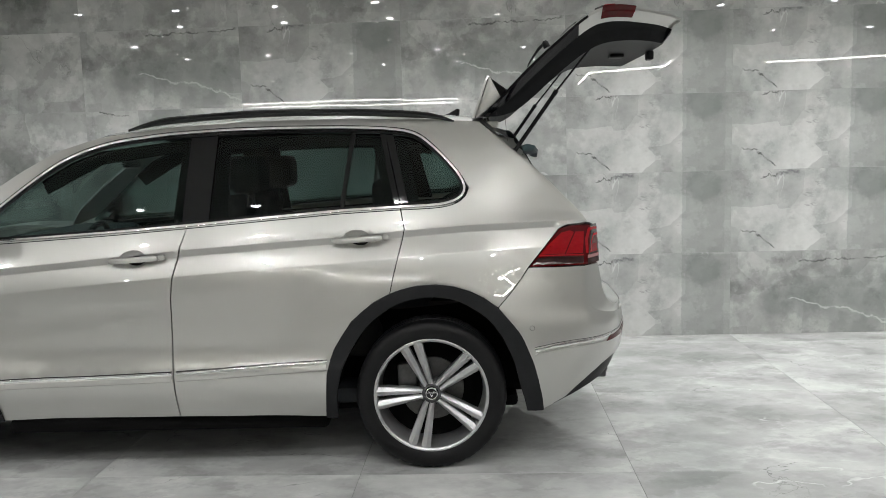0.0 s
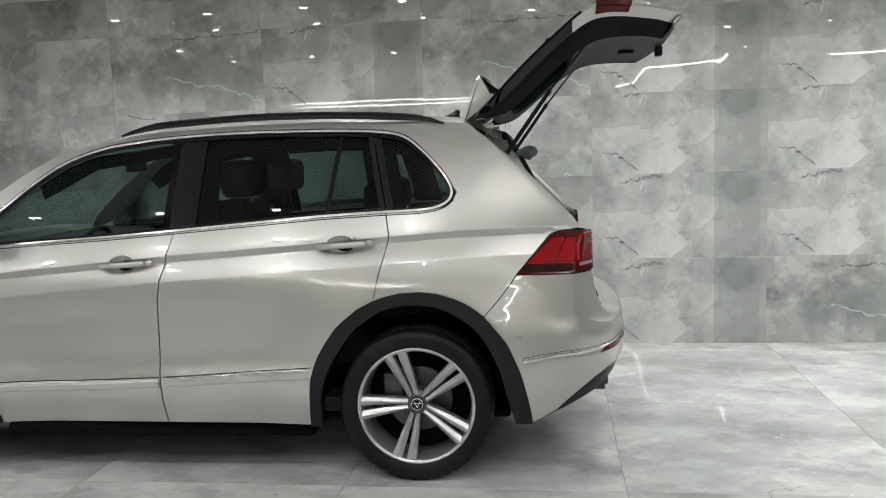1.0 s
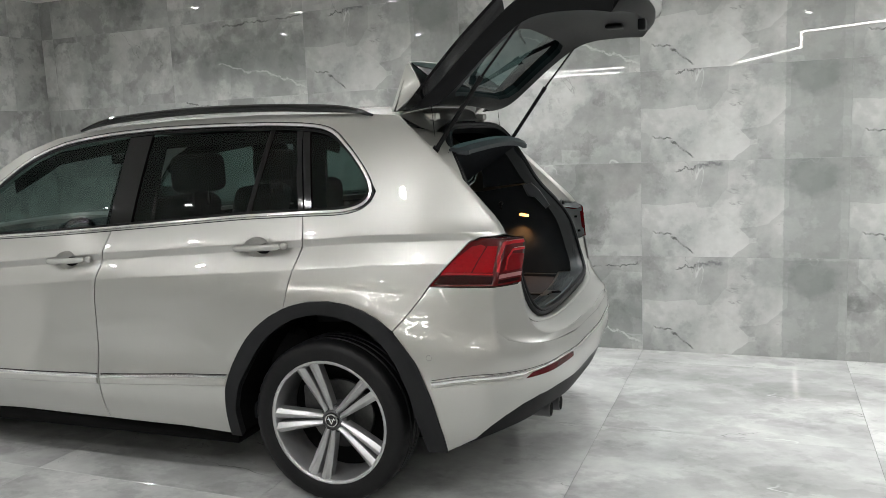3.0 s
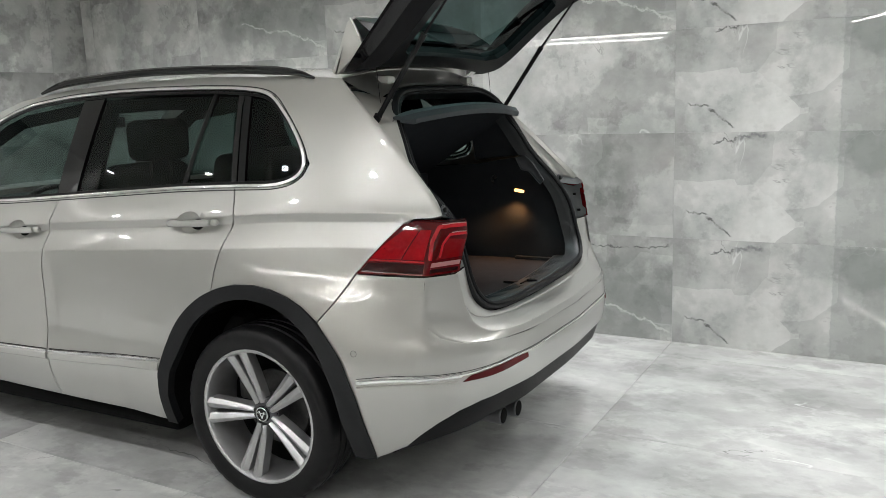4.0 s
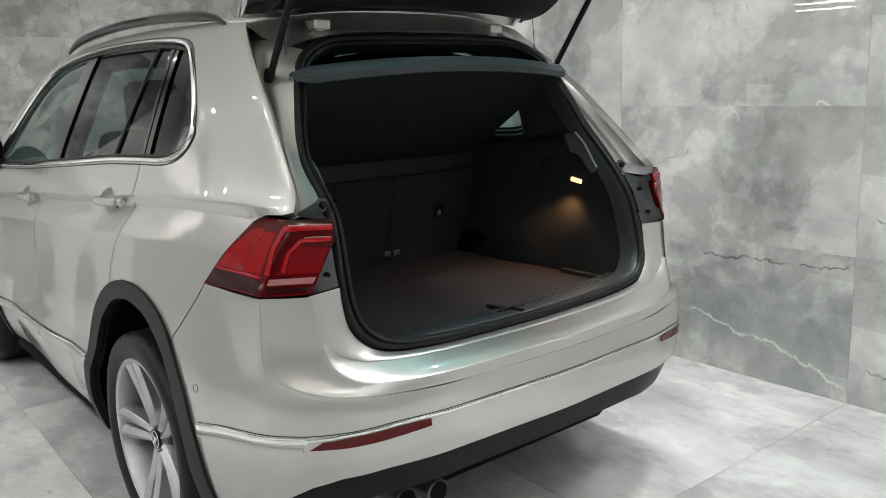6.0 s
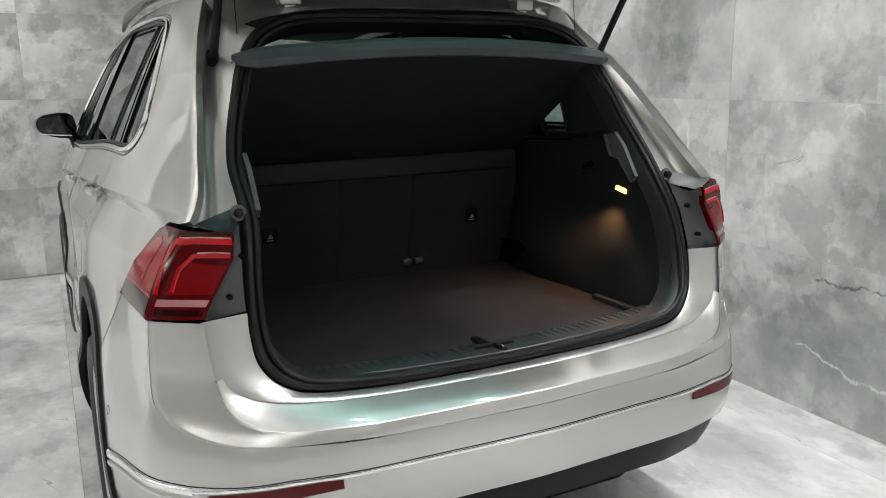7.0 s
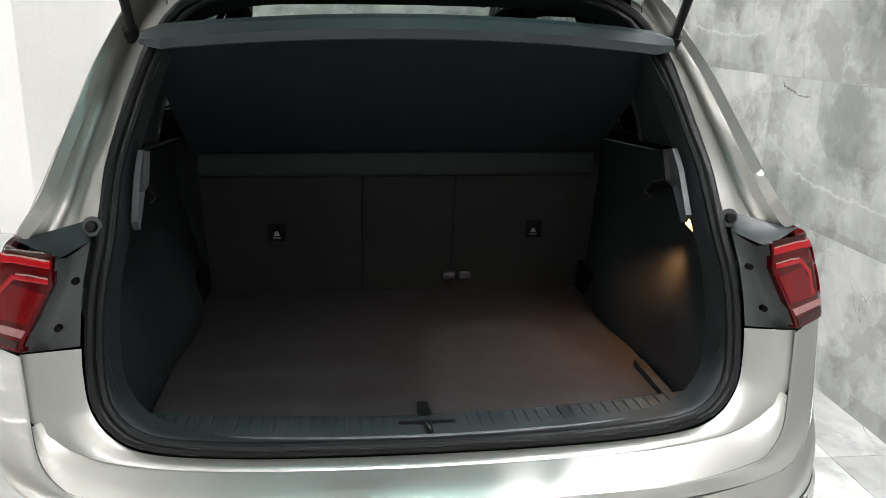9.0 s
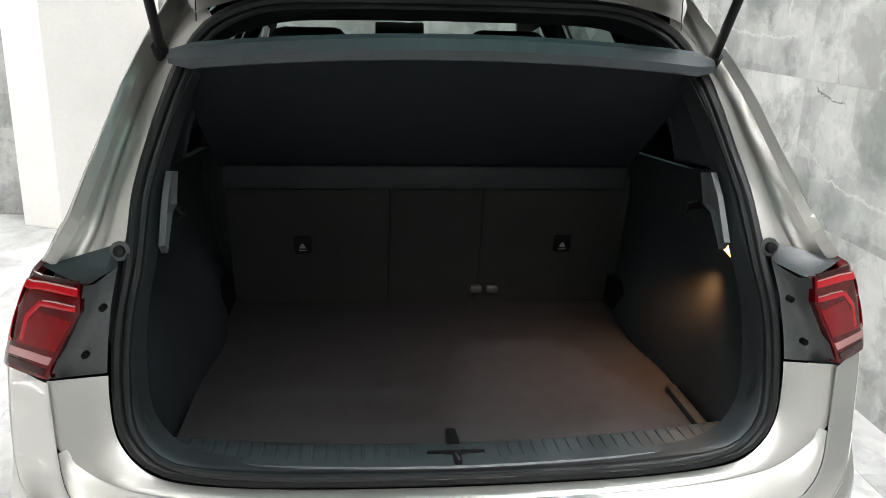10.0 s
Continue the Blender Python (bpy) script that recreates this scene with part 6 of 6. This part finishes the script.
def downlight(x, y):
    ob = thing("downlight", "small round recessed ceiling downlight, lit; some rows added as fill", "ceiling light", x, y, CEIL)
    tagged(ob, group=spot_group)
    lens = lathe("lens", [(0.001, 0.006), (0.036, 0.006)], SPOT, ob, "bright lens", 20, False)
    lens.matrix_basis = pose(0, 0, 0, -90)
    ring = lathe("ring", [(0.036, 0.002), (0.050, 0.006), (0.052, 0.0), (0.036, 0.0)], PLASTER, ob, "white ring", 24, False)
    ring.matrix_basis = pose(0, 0, 0, -90)
    beam = new("beam", SPOT_BEAM)
    beam.parent, beam.location = ob, (0, 0, -0.012)
    return ob


first = downlight(-3.75, -1.2)
# rows at y 0.95 and -2.4 are unseen, added to brighten wall and flank
for y, x0, x1, gap in ((0.95, -3.3, 8.0, 0.90), (0.10, -2.70, 8.0, 1.06), (-1.75, 2.6, 8.0, 1.10), (-2.4, -3.6, 1.0, 1.1), (-3.8, -3.4, 8.0, 1.1), (-5.85, -3.4, 8.0, 2.2), (-8.0, -2.6, 8.0, 2.2), (-10.4, -3.2, 8.0, 2.2)):
    for x in np.arange(x0, x1, gap):
        copy_thing(first, pose(x, y, CEIL))


def strip_light(points):
    ob = thing("strip_light", "thin white linear ceiling light, lit", "ceiling light", *points[0])
    base = Vector(points[0])
    for a, b in zip(points, points[1:]):
        tube("light_bar", [Vector(a) - base, Vector(b) - base], 0.014, LED, ob, "", 8)
    return ob


for line in ([(-8.8, -10.4, CEIL), (-0.5, -11.3, CEIL)], [(-8.8, -12.1, CEIL), (-0.5, -12.7, CEIL)], [(0.9, -11.9, CEIL), (2.1, -9.2, CEIL), (2.06, -6.2, CEIL), (3.2, -5.5, CEIL), (3.1, -4.6, CEIL)], [(4.8, -5.5, CEIL), (6.5, -5.0, CEIL)]):
    strip_light(line)

# floor tiles, largest number of pieces, last
ground = part("floor", box_bm(X_FAR - 0.2, X1 + 0.2, Y0 - 0.2, 2.2, FLOOR - 0.15, FLOOR - 0.003), FLOOR_GROUT, None, "", False)
tagged(ground, "pale grey polished marble floor tiles", "floor", kind="structure")
FT_X, FT_Y = 1.264, 1.264
floor_mesh = slab(FT_X, FT_Y, 0.012, 0.0009)
floor_mesh.materials.append(GROUND)
base = pose(0.925, -0.955, FLOOR, 0, 0, WALL_TURN)
for i in range(-8, 6):
    for j in range(-10, 3):
        if i < -4 and j > -5:
            continue
        ob = new("tile", floor_mesh)
        ob.parent = ground
        ob.matrix_basis = base @ pose(i * FT_X, j * FT_Y, 0, -90, 0, 0)
